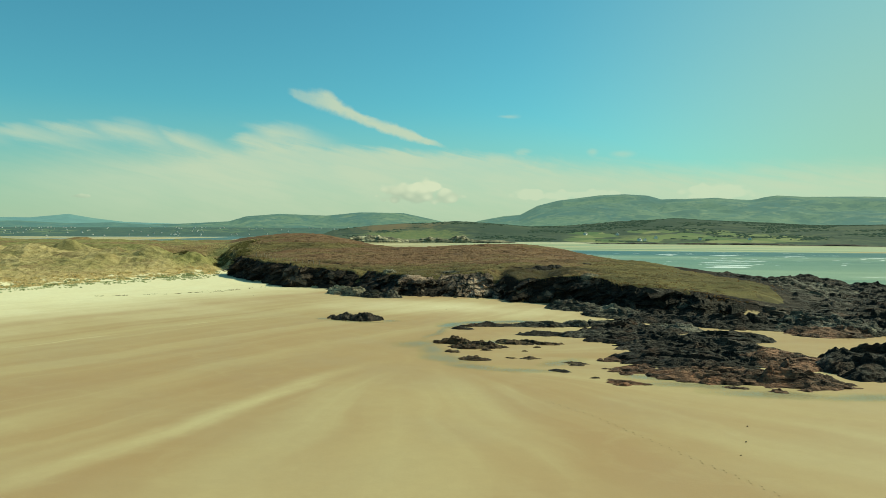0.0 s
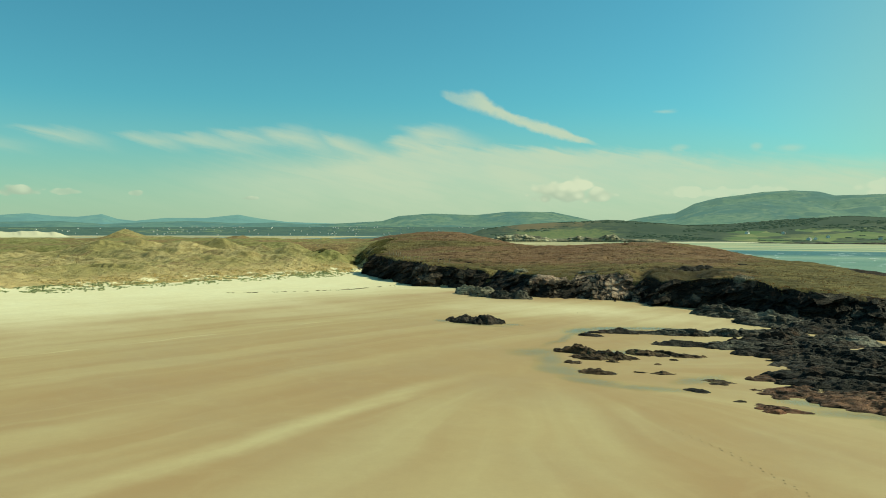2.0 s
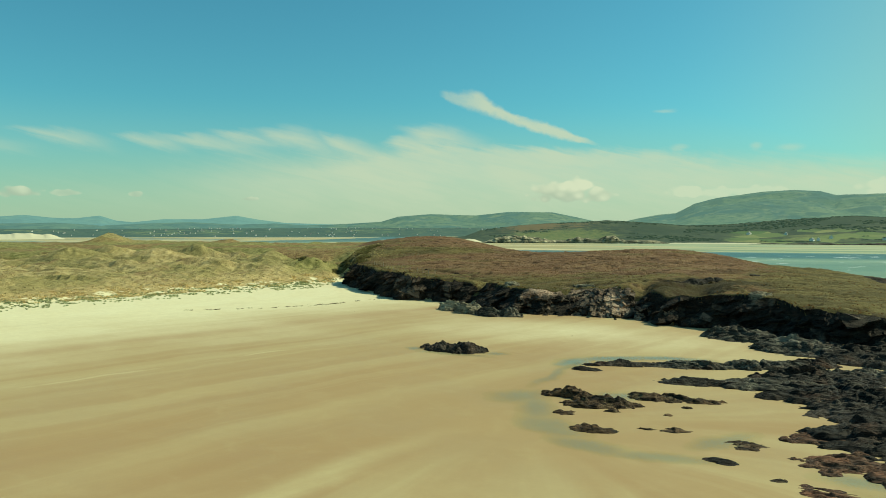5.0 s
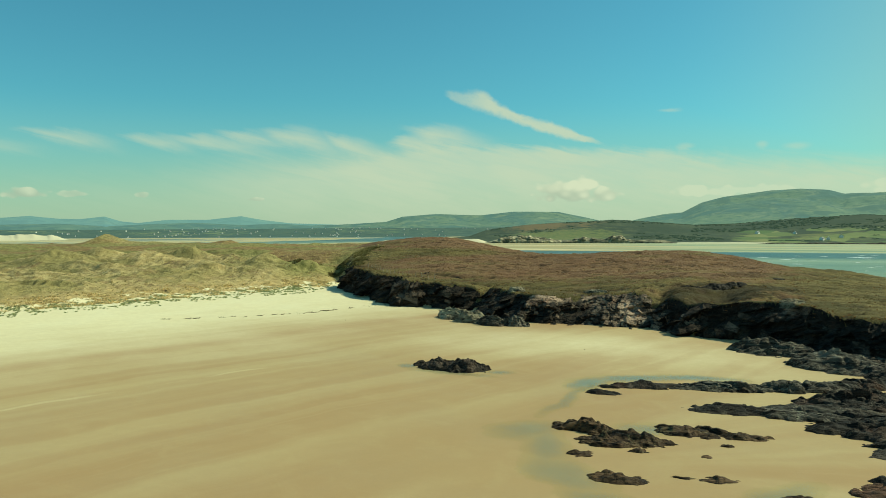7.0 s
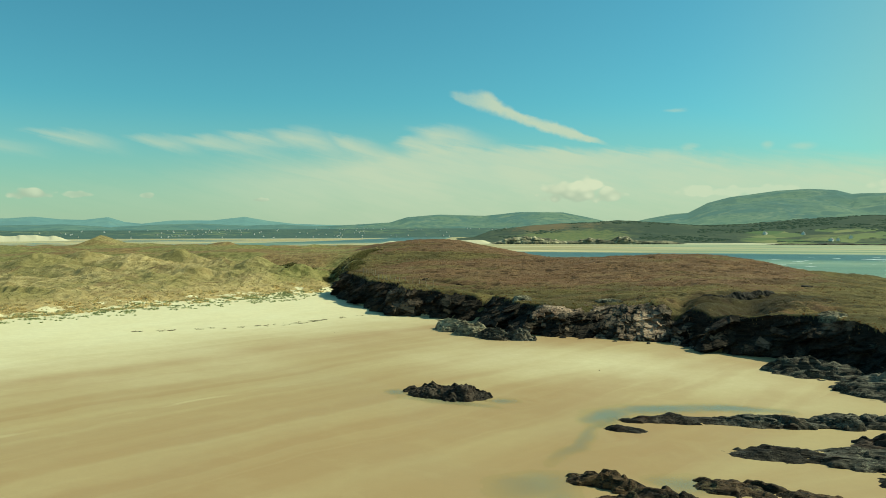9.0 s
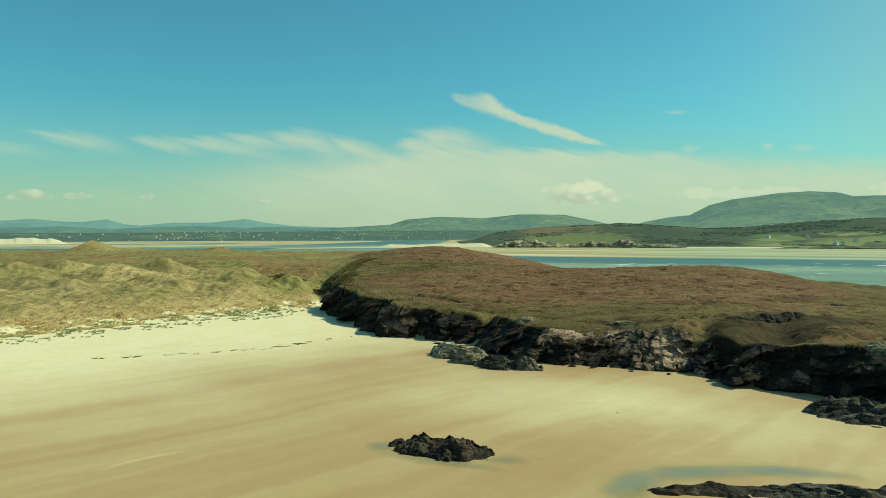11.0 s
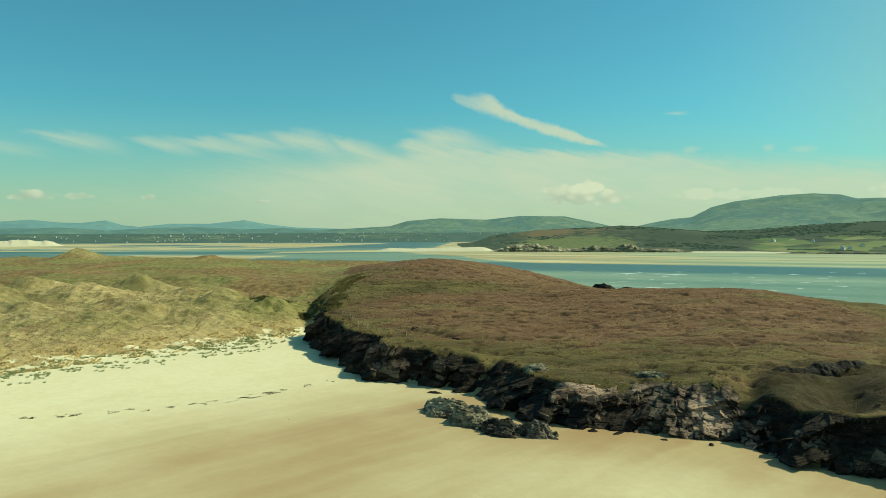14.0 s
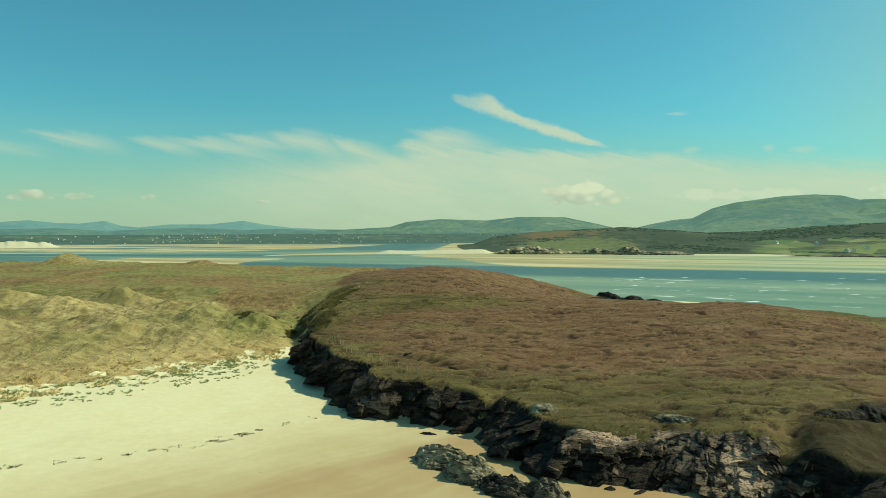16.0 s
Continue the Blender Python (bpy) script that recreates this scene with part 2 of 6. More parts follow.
def within(x, y, ring):
    inside = np.zeros(np.shape(x), bool)
    for (ax, ay), (bx, by) in zip(ring, ring[1:] + ring[:1]):
        cross = ((ay > y) != (by > y)) & (x < (bx - ax) * (y - ay) / (by - ay + 1e-12) + ax)
        inside ^= cross
    return inside


# the foot of the headland's cliff, from the sandy corner by the dunes to the seaward rocks
CLIFF_PLAN = [(-48, 172), (-40, 150), (-33, 131), (-22, 109), (-9, 91), (4, 84), (13, 72), (21, 59), (30, 56), (40, 51.5), (49, 48),
              (56, 39), (64, 34), (71, 23), (78, 11), (90, 3), (104, 3), (118, -4), (140, 12), (168, 40), (196, 70)]


def resampled(line, gap):
    pts = [Vector((*p, 0)) for p in line]
    out = []
    for a, b in zip(pts[:-1], pts[1:]):
        k = max(1, round((b - a).length / gap))
        out += [a.lerp(b, i / k) for i in range(k)]
    return np.array([(v.x, v.y) for v in out + [pts[-1]]])


def jagged(plan):
    """The plan broken into small bays and noses."""
    line = resampled(plan, 2.6)
    for _ in range(3):
        line[1:-1] = 0.5 * line[1:-1] + 0.25 * (line[:-2] + line[2:])
    tang = np.gradient(line, axis=0)
    tang /= np.linalg.norm(tang, axis=1)[:, None]
    s = np.arange(len(line)) * 2.6
    off = 5.0 * (vnoise(s / 12, s * 0 + 0.5, 401) - 0.55) + 2.2 * (vnoise(s / 5, s * 0 + 0.5, 402) - 0.5)
    off[:4] = 0
    return [(float(p[0]), float(p[1])) for p in line + np.stack([tang[:, 1], -tang[:, 0]], 1) * off[:, None]]


CLIFF = jagged(CLIFF_PLAN)
HEADLAND = CLIFF + [(206, 110), (216, 170), (190, 235), (140, 290), (118, 350), (60, 430), (-60, 480), (-90, 430), (-84, 320), (-60, 230)]


def nose(x, y):
    """The buttress that juts from the cliff."""
    return mound(x, y, 39, 57, 8, 14)


def setback(x, y):
    """How far the cliff's top lies behind its foot."""
    return 4.0 + 3.0 * (vnoise(x / 8, y / 8, 405) - 0.5) + 8.0 * nose(x, y) + 4.5 * mound(x, y, 13, 76, 4, 8) + 2.0 * mound(x, y, 54, 46, 7, 8) - 1.0 * mound(x, y, 70, 28, 9, 9)


def beach_height(x, y):
    d = (x + 94) * 0.80 - (y - 84) * 0.59                     # metres seaward of the dunes' foot
    z = np.interp(d, [-60, -20, 0, 30, 60, 125, 170, 210, 300, 420], [2.8, 2.6, 2.0, 1.2, 0.6, 0.0, -0.8, -1.4, -2.7, -6.0])
    z = np.where(d < -60, 2.8, z)
    z = z - 4.5 * step(x, 45, 85) * step(y, 330, 370)
    return z + 0.10 * (fbm(x / 22, y / 22, 3, 3) - 0.5)


def scars(x, y):
    """Small worn breaks in the turf, like crescents, from 0 to 1."""
    q = fbm(x / 2.9, (y + 0.2 * x) / 1.7, 18, 3, 0.55) + 0.16 * (fbm(x / 26, y / 18, 19, 2) - 0.5)
    return step(q, 0.635, 0.675)


def headland_height(x, y):
    z = 5.5 + 10.2 * mound(x, y, -4, 324, 51, 157) + 5.4 * mound(x, y, -60, 290, 75, 121) + 8.1 * mound(x, y, 79, 166, 51, 67) + 2.4 * mound(x, y, 100, 254, 15, 75) - 12.1 * mound(x, y, 73, 333, 51, 55) + 2.4 * mound(x, y, 66, 66, 22, 24)
    z = z + 1.6 * mound(x, y, 78, 30, 14, 12) + 1.0 * mound(x, y, -10, 130, 40, 30)
    z = z - 5.3 * step(x, 105, 190) * step(250 - y, 0, 100)
    z = z + 1.2 * (fbm(x / 28, y / 28, 11, 3) - 0.5) + 1.2 * (fbm(x / 13, y / 7, 12, 3) - 0.5) + 0.35 * (ridged(x / 4.6, y / 1.7, 15, 2) ** 3 - 0.3) + 0.28 * (fbm(x / 0.9, y / 0.9, 16, 2) - 0.5)
    z = z + 0.3 * (ridged(x / 11.0, y / 7.0, 17, 2) ** 2 - 0.4) - 0.40 * scars(x, y)
    # shallow gullies that open in the cliff's edge
    for cx, cy, rx, ry, turn, dep in ((66, 50, 9, 3.6, 62, 3.0), (69, 67, 7, 2.4, 12, 3.2), (76, 45, 9, 3.0, 20, 2.0), (11, 84, 6, 2.4, 60, 2.4), (53, 56, 8, 2.4, 68, 2.4), (62, 52, 12, 3.0, 50, 2.2), (60, 58, 10, 1.6, 15, 1.0), (-5, 112, 12, 1.2, -40, 0.8), (8, 104, 9, 1.2, -10, 0.6)):
        z = z - dep * mound(x, y, cx, cy, rx, ry, turn)
    return z


def dune_height(x, y):
    d = -((x + 94) * 0.80 - (y - 84) * 0.59) + 6 * (fbm(x / 14, y / 14, 21, 2) - 0.5)
    rise = 0.14 * step(d, -1.0, 4) + 0.28 * step(d, 3, 16) + 0.58 * step(d, 12, 40)
    wx, wy = x + 12 * (fbm(x / 30, y / 30, 22, 2) - 0.5), y + 12 * (fbm(x / 30, y / 30, 24, 2) - 0.5)
    hills = 2.0 + 2.4 * ridged(wx / 30, wy / 17, 23, 2, 0.45) ** 2 + 1.4 * (ridged(wx / 15, wy / 9, 39, 2) - 0.5) + 1.3 * (fbm(x / 5, y / 5, 27, 3) - 0.5)
    for cx, cy, tall, rx, ry in ((-136, 204, 3.7, 20, 10), (-126, 234, 4.0, 16, 11), (-80, 190, 2.8, 13, 9), (-62, 187, 2.2, 8, 7), (-97, 161, 1.8, 9, 6), (-112, 180, 2.2, 14, 8), (-118, 150, 1.6, 12, 7),
                                 (-150, 176, 2.6, 14, 9), (-172, 196, 3.6, 18, 10), (-165, 226, 3.4, 14, 9), (-101, 206, 2.2, 10, 8), (-84, 168, 1.5, 10, 6), (-70, 165, 1.2, 7, 5), (-190, 232, 3.0, 16, 10), (-134, 168, 1.6, 9, 6), (-92, 232, 1.6, 14, 9)):
        hills = hills + 2.1 * tall * np.exp(-np.hypot((wx - cx) / (0.92 * rx), (wy - cy) / (0.92 * ry)) ** 1.5)
    flat = step(y + 0.10 * x, 222, 262)
    hills = hills * (1 - flat) + flat * (5.6 + 2.0 * step(x, -300, -150) + 2.0 * (fbm(x / 40, y / 40, 33, 3) - 0.5) + 1.6 * step(ridged(x / 60, y / 50, 35, 2), 0.6, 0.95) + 3.8 * mound(x, y, -126, 236, 17, 13))
    hills = hills + 9.0 * mound(x, y, -322, 545, 10, 22) + 2.5 * mound(x, y, -270, 540, 80, 26) + 3.0 * mound(x, y, -215, 560, 12, 20) + 2.0 * step(y, 400, 500) * (ridged(x / 22, y / 40, 36, 3) - 0.4)
    lumps = 0.80 * (ridged(x / 3.4, y / 2.6, 31, 2) - 0.5) + 0.55 * (fbm(x / 1.1, y / 1.1, 37, 2) - 0.5)
    rise = rise * (1 - step(x, -15, 35))                        # the dunes end where the headland begins
    return beach_height(x, y) + rise * hills + step(d, 0, 6) * (1 - 0.6 * flat) * lumps - 6 * step(-d, 0.5, 3)


def far_height(x, y):
    """Sea floor and the tidal banks of the bay."""
    z = np.full(np.shape(x), -8.0)
    w = 60 * (fbm(x / 260, y / 120, 41, 3) - 0.5)
    tip = -45 + 0.0016 * (y - 1060) ** 2 * (y < 1060) - 0.5 * np.maximum(y - 1060, 0)
    edge = 815 - 0.37 * (x - 60)
    bank = step(y + w * 0.35, edge, edge + 26) * step(x, tip, tip + 40) * step(1330 - y, 0, 30) 
    z = np.maximum(z, -8 + 5.3 * bank + 0.25 * bank * fbm(x / 200, y / 30, 43, 3))
    z = np.maximum(z, -8 + 5.55 * step(y, 1290, 1330) * step(x, -200, -80))                    # beach under the far shore
    channel = np.interp(x, [-1300, -830, -683, -503, -352, 0], [1225, 1248, 1262, 1466, 1882, 2300]) + 0.5 * w
    flats = fbm(x / 700 + 0.2, (y + 0.10 * x) / 75 + w / 300, 47, 3)
    west = step(y - channel, 55, 95) * step(2650 - y, 0, 120) * step(-x + 0.15 * (y - 1900), 300, 420)
    z = np.maximum(z, -8 + west * (5.45 - 0.9 * step(flats, 0.60, 0.68)))
    low = np.interp(x, [-400, -279, -149, -17, 100], [1165, 1275, 1345, 1385, 1400])
    high = np.interp(x, [-400, -250, 0, 100], [1250, 1500, 1650, 1650])
    spit = step(x + 0.4 * w, -400, -350) * step(120 - x, 0, 80) * step(y + 0.25 * w - low, 0, 25) * step(high - y, 0, 40)
    z = np.maximum(z, -8 + 5.5 * spit)
    shoal = step(x + w, -640, -540) * step(-x + w, 225, 300) * step(y - 0.5 * w, 840, 880) * step(1150 - y, 0, 50)
    z = np.maximum(z, -8 + shoal * (5.15 - 0.5 * step(flats, 0.46, 0.54)))
    z = np.maximum(z, -8 + 5.5 * step(np.hypot(x, y), 2700, 3000))
    return z


LAND_BACK = [(-3500, -400), (-3500, 620), (-700, 640), (-420, 640), (-200, 560), (-60, 470), (60, 430), (130, 330), (216, 170), (196, 70), (300, -400)]


def ground_height(x, y):
    sand = beach_height(x, y)
    back = within(x, y, LAND_BACK)
    gap, _ = off_line(x, y, LAND_BACK[1:10])
    shore = np.where(back, gap, -gap)
    near = step(shore, -25, 12)
    head = within(x, y, HEADLAND)
    dist, along = off_line(x, y, CLIFF)
    rest, _ = off_line(x, y, [CLIFF[-1]] + HEADLAND[len(CLIFF):] + [CLIFF[0]])
    edge = np.minimum(dist, rest)
    sd = np.where(head, edge, -edge)
    sharp = step(along, 14, 26) * (dist < rest + 0.5)                  # along the cliff the land drops sharply
    wide = setback(x, y) * sharp + (34.0 - 25.0 * mound(x, y, -44, 190, 22, 46)) * (1 - sharp)
    lift = step(sd, 0.8, wide)
    rocky = step(x, 84, 130) * step(120 - y, 0, 40)                    # lower, shelving seaward end
    lift = lift * (1 - rocky) + rocky * step(sd, 0, 24)
    dune = dune_height(x, y)
    cut = step(sd, -6, 14) * step(x, -74, -46) * step(186 - y, 0, 26)
    base = np.maximum(sand, dune * (1 - cut) + cut * np.minimum(dune, sand + 1.0))
    gully = mound(x, y, -47, 190, 4.0, 24, 6)
    z = base + lift * (np.maximum(headland_height(x, y), base) - base) - 2.0 * gully * step(y, 158, 172)
    far = far_height(x, y)
    return np.where(near > 0, far + (np.maximum(z, far) - far) * near, far), sd, lift, dune - sand


def spaced(parts):
    out = []
    for lo, hi, s in parts:
        out += list(np.arange(lo, hi, s))
    return out


def grid_mesh(name, px, py, pz, keep=None):
    """A mesh over a grid of points given as three 2D arrays; keep: which cells stay."""
    ny, nx = px.shape
    co = np.stack([px, py, pz], -1).reshape(-1, 3).astype(np.float32)
    idx = np.arange(nx * ny).reshape(ny, nx)
    quads = np.stack([idx[:-1, :-1], idx[:-1, 1:], idx[1:, 1:], idx[1:, :-1]], -1).reshape(-1, 4)
    if keep is not None:
        quads = quads[keep.reshape(-1)]
        used = np.unique(quads)
        remap = np.zeros(nx * ny, np.int64)
        remap[used] = np.arange(len(used))
        co, quads = co[used], remap[quads]
    else:
        used = np.arange(nx * ny)
    me = bpy.data.meshes.new(name)
    me.vertices.add(len(co))
    me.vertices.foreach_set("co", co.ravel())
    me.loops.add(quads.size)
    me.loops.foreach_set("vertex_index", quads.ravel().astype(np.int32))
    me.polygons.add(len(quads))
    me.polygons.foreach_set("loop_start", (np.arange(len(quads)) * 4).astype(np.int32))
    me.polygons.foreach_set("loop_total", np.full(len(quads), 4, np.int32))
    me.polygons.foreach_set("use_smooth", np.ones(len(quads), bool))
    me.update(calc_edges=True)
    me.validate()
    return me, used


def attribute(me, name, values):
    a = me.attributes.new(name, "FLOAT", "POINT")
    a.data.foreach_set("value", np.asarray(values, np.float32).ravel())


def tri_mesh(name, verts, faces, smooth=False):
    me = bpy.data.meshes.new(name)
    me.from_pydata(np.asarray(verts).tolist(), [], np.asarray(faces).tolist())
    if smooth:
        me.polygons.foreach_set("use_smooth", np.ones(len(me.polygons), bool))
    me.update()
    return me


def part(name, data, material, parent=None, label=""):
    """Links a mesh (or a bmesh) as one object, under its thing if it has one."""
    if isinstance(data, bmesh.types.BMesh):
        bm, data = data, bpy.data.meshes.new(name)
        bm.to_mesh(data)
        bm.free()
    if material and not data.materials:
        data.materials.append(material)
    ob = new(name, data)
    if material and data.materials[0] is None:
        ob.material_slots[0].link, ob.material_slots[0].material = "OBJECT", material
    if parent:
        ob.parent = parent
    return tagged(ob, label)


# ---- materials ----
def material(name):
    m = bpy.data.materials.new(name)
    m.use_nodes = True
    return m, Nodes(m.node_tree)


def finish(n, colour, rough, bump=None, strength=0.3, distance=0.1, metal=0.0, spec=0.4):
    p = n.add("ShaderNodeBsdfPrincipled", {"Base Color": colour, "Roughness": rough, "Metallic": metal, "Specular IOR Level": spec})
    if bump is not None:
        b = n.add("ShaderNodeBump", {"Strength": strength, "Distance": distance, "Height": bump})
        n.plug(p.inputs["Normal"], b.outputs[0])
    n.add("ShaderNodeOutputMaterial", {0: p.outputs[0]})
    return p


def place(n):
    return n.add("ShaderNodeTexCoord").outputs["Object"]


def attr(n, name):
    return n.add("ShaderNodeAttribute", attribute_name=name).outputs["Fac"]


def sand_colour(n, p):
    """Tide-combed sand: streaks run along the shore and fan out from the pools round the rocks."""
    dry = attr(n, "dry")
    sep = n.add("ShaderNodeSeparateXYZ", {0: p})
    x, y = sep.outputs[0], sep.outputs[1]
    c, sn = math.cos(radians(STREAK)), math.sin(radians(STREAK))
    qx, qy = n.math("SUBTRACT", x, 14.0), n.math("ADD", y, 52.0)
    aside = n.math("MULTIPLY_ADD", qx, -sn, n.math("MULTIPLY", qy, c))
    run = n.math("MULTIPLY_ADD", qx, c, n.math("MULTIPLY", qy, sn))
    angle = n.math("ARCTAN2", aside, n.math("MULTIPLY", run, -1.0))           # 0 along the shore, below it the fan opens
    fan = n.math("MULTIPLY", angle, 36.0)
    flow = n.math("ADD", n.math("MAXIMUM", aside, 0.0), n.math("MULTIPLY", n.math("LESS_THAN", aside, 0.0), fan))
    broad = n.noise(p, 0.03, 3.0)
    wobble = n.math("MULTIPLY", n.math("SUBTRACT", n.noise(p, 0.035, 3.0), 0.5), 9.0)
    flow = n.math("ADD", flow, wobble)
    far = n.math("SQRT", n.math("ADD", n.math("MULTIPLY", qx, qx), n.math("MULTIPLY", qy, qy)))
    calm = n.ramp(far, 6.0, 34.0)                                            # the fan fades towards its root
    drift = n.noise(n.joined(n.math("MULTIPLY", flow, 0.085), n.math("MULTIPLY", far, 0.011)), 1.0, 3.0, 0.5, 0.25)
    comb = n.noise(n.joined(n.math("MULTIPLY", flow, 0.42), n.math("MULTIPLY", far, 0.020), 7.0), 1.0, 4.0, 0.55, 0.15)
    drift = n.math("MULTIPLY_ADD", n.math("SUBTRACT", drift, 0.47), calm, 0.47)
    comb = n.math("MULTIPLY_ADD", n.math("SUBTRACT", comb, 0.5), n.math("MULTIPLY", calm, 0.75), 0.5)
    cloudy = n.noise(p, 0.16, 4.0, 0.6, 0.8)
    fine = n.noise(p, 2.5, 6.0, 0.65)
    wet = n.mix(broad, (0.352, 0.222, 0.112), (0.395, 0.268, 0.138))
    wet = n.mix(n.ramp(drift, 0.40, 0.68, 0.0, 0.66), wet, (0.475, 0.375, 0.205))
    wet = n.mix(n.ramp(drift, 0.44, 0.30, 0.0, 0.38), wet, (0.345, 0.202, 0.108))
    wet = n.mix(n.ramp(comb, 0.50, 0.72, 0.0, 0.26), wet, (0.505, 0.41, 0.225))
    wet = n.mix(n.ramp(cloudy, 0.48, 0.72, 0.0, 0.26), wet, (0.45, 0.345, 0.185))
    # the broadest pale streak, and a thin old tide line farther up
    bank = n.math("ABSOLUTE", n.math("ADD", n.math("SUBTRACT", aside, n.ramp(run, -75.0, -10.0, -6.0, 2.5)), n.math("MULTIPLY", n.math("SUBTRACT", n.noise(p, 0.11, 3.0), 0.5), 3.0)))
    bank = n.math("MULTIPLY", n.ramp(bank, 3.4, -0.2), n.math("MULTIPLY", n.ramp(run, -105.0, -60.0), n.ramp(run, 0.0, -42.0)))
    wet = n.mix(n.math("MULTIPLY", bank, n.ramp(comb, 0.3, 0.6, 0.40, 0.78)), wet, (0.56, 0.47, 0.265))
    tide = n.math("ABSOLUTE", n.math("ADD", n.math("SUBTRACT", aside, 59.5), n.math("MULTIPLY", n.math("SUBTRACT", n.noise(p, 0.05, 4.0), 0.5), 5.0)))
    tide = n.math("MULTIPLY", n.ramp(tide, 0.75, 0.15), n.math("MULTIPLY", n.ramp(run, 30.0, 8.0), n.ramp(n.noise(p, 0.08, 3.0), 0.38, 0.55)))
    pale = n.mix(n.noise(p, 0.10, 4.0), (0.68, 0.585, 0.365), (0.74, 0.68, 0.475))
    edge = n.math("ADD", n.math("MULTIPLY", n.math("SUBTRACT", drift, 0.5), 0.20), n.math("MULTIPLY", n.math("SUBTRACT", broad, 0.5), 0.50))
    edge = n.math("ADD", edge, n.math("MULTIPLY", n.math("SUBTRACT", comb, 0.5), 0.10))
    col = n.mix(n.ramp(n.math("ADD", dry, edge), 0.15, 0.90), wet, pale)
    col = n.mix(n.math("MULTIPLY", tide, 0.55), col, (0.56, 0.46, 0.27))
    col = n.mix(n.ramp(n.noise(p, 0.6, 5.0, 0.7), 0.30, 0.75, 0.14, 0.0), col, (0.30, 0.21, 0.11))
    return n.mix(n.math("MULTIPLY", n.math("SUBTRACT", fine, 0.35), 0.18), col, (0.28, 0.19, 0.10)), fine


def grass_colour(n, p):
    big = n.noise(p, 0.035, 4.0, 0.6)
    mid = n.noise(p, 0.35, 4.0, 0.6)
    fine = n.noise(n.mapped(p, (1, 1, 0.3)), 2.6, 6.0, 0.72)
    col = n.mix(n.ramp(mid, 0.35, 0.65), (0.305, 0.228, 0.103), (0.45, 0.35, 0.172))
    col = n.mix(n.ramp(big, 0.46, 0.60, 0.0, 0.7), col, (0.205, 0.178, 0.070))
    col = n.mix(n.ramp(n.noise(p, 0.055, 5.0, 0.65, 0.6), 0.55, 0.66, 0.0, 0.75), col, (0.215, 0.140, 0.072))
    col = n.mix(n.ramp(attr(n, "meadow"), 0.2, 0.8, 0.0, 0.92), col, n.mix(n.ramp(n.noise(p, 0.016, 5.0, 0.62, 0.8), 0.44, 0.56), n.mix(n.ramp(mid, 0.4, 0.6), (0.150, 0.088, 0.042), (0.25, 0.165, 0.075)), n.mix(n.ramp(mid, 0.4, 0.6), (0.130, 0.128, 0.042), (0.25, 0.220, 0.085))))
    col = n.mix(n.ramp(attr(n, "toe"), 0.15, 0.8, 0.0, 0.82), col, n.mix(mid, (0.36, 0.25, 0.11), (0.56, 0.42, 0.21)))
    col = n.mix(n.ramp(fine, 0.55, 0.72, 0.0, 0.5), col, (0.58, 0.48, 0.25))
    return n.mix(n.ramp(fine, 0.46, 0.32, 0.0, 0.45), col, (0.13, 0.11, 0.045)), fine


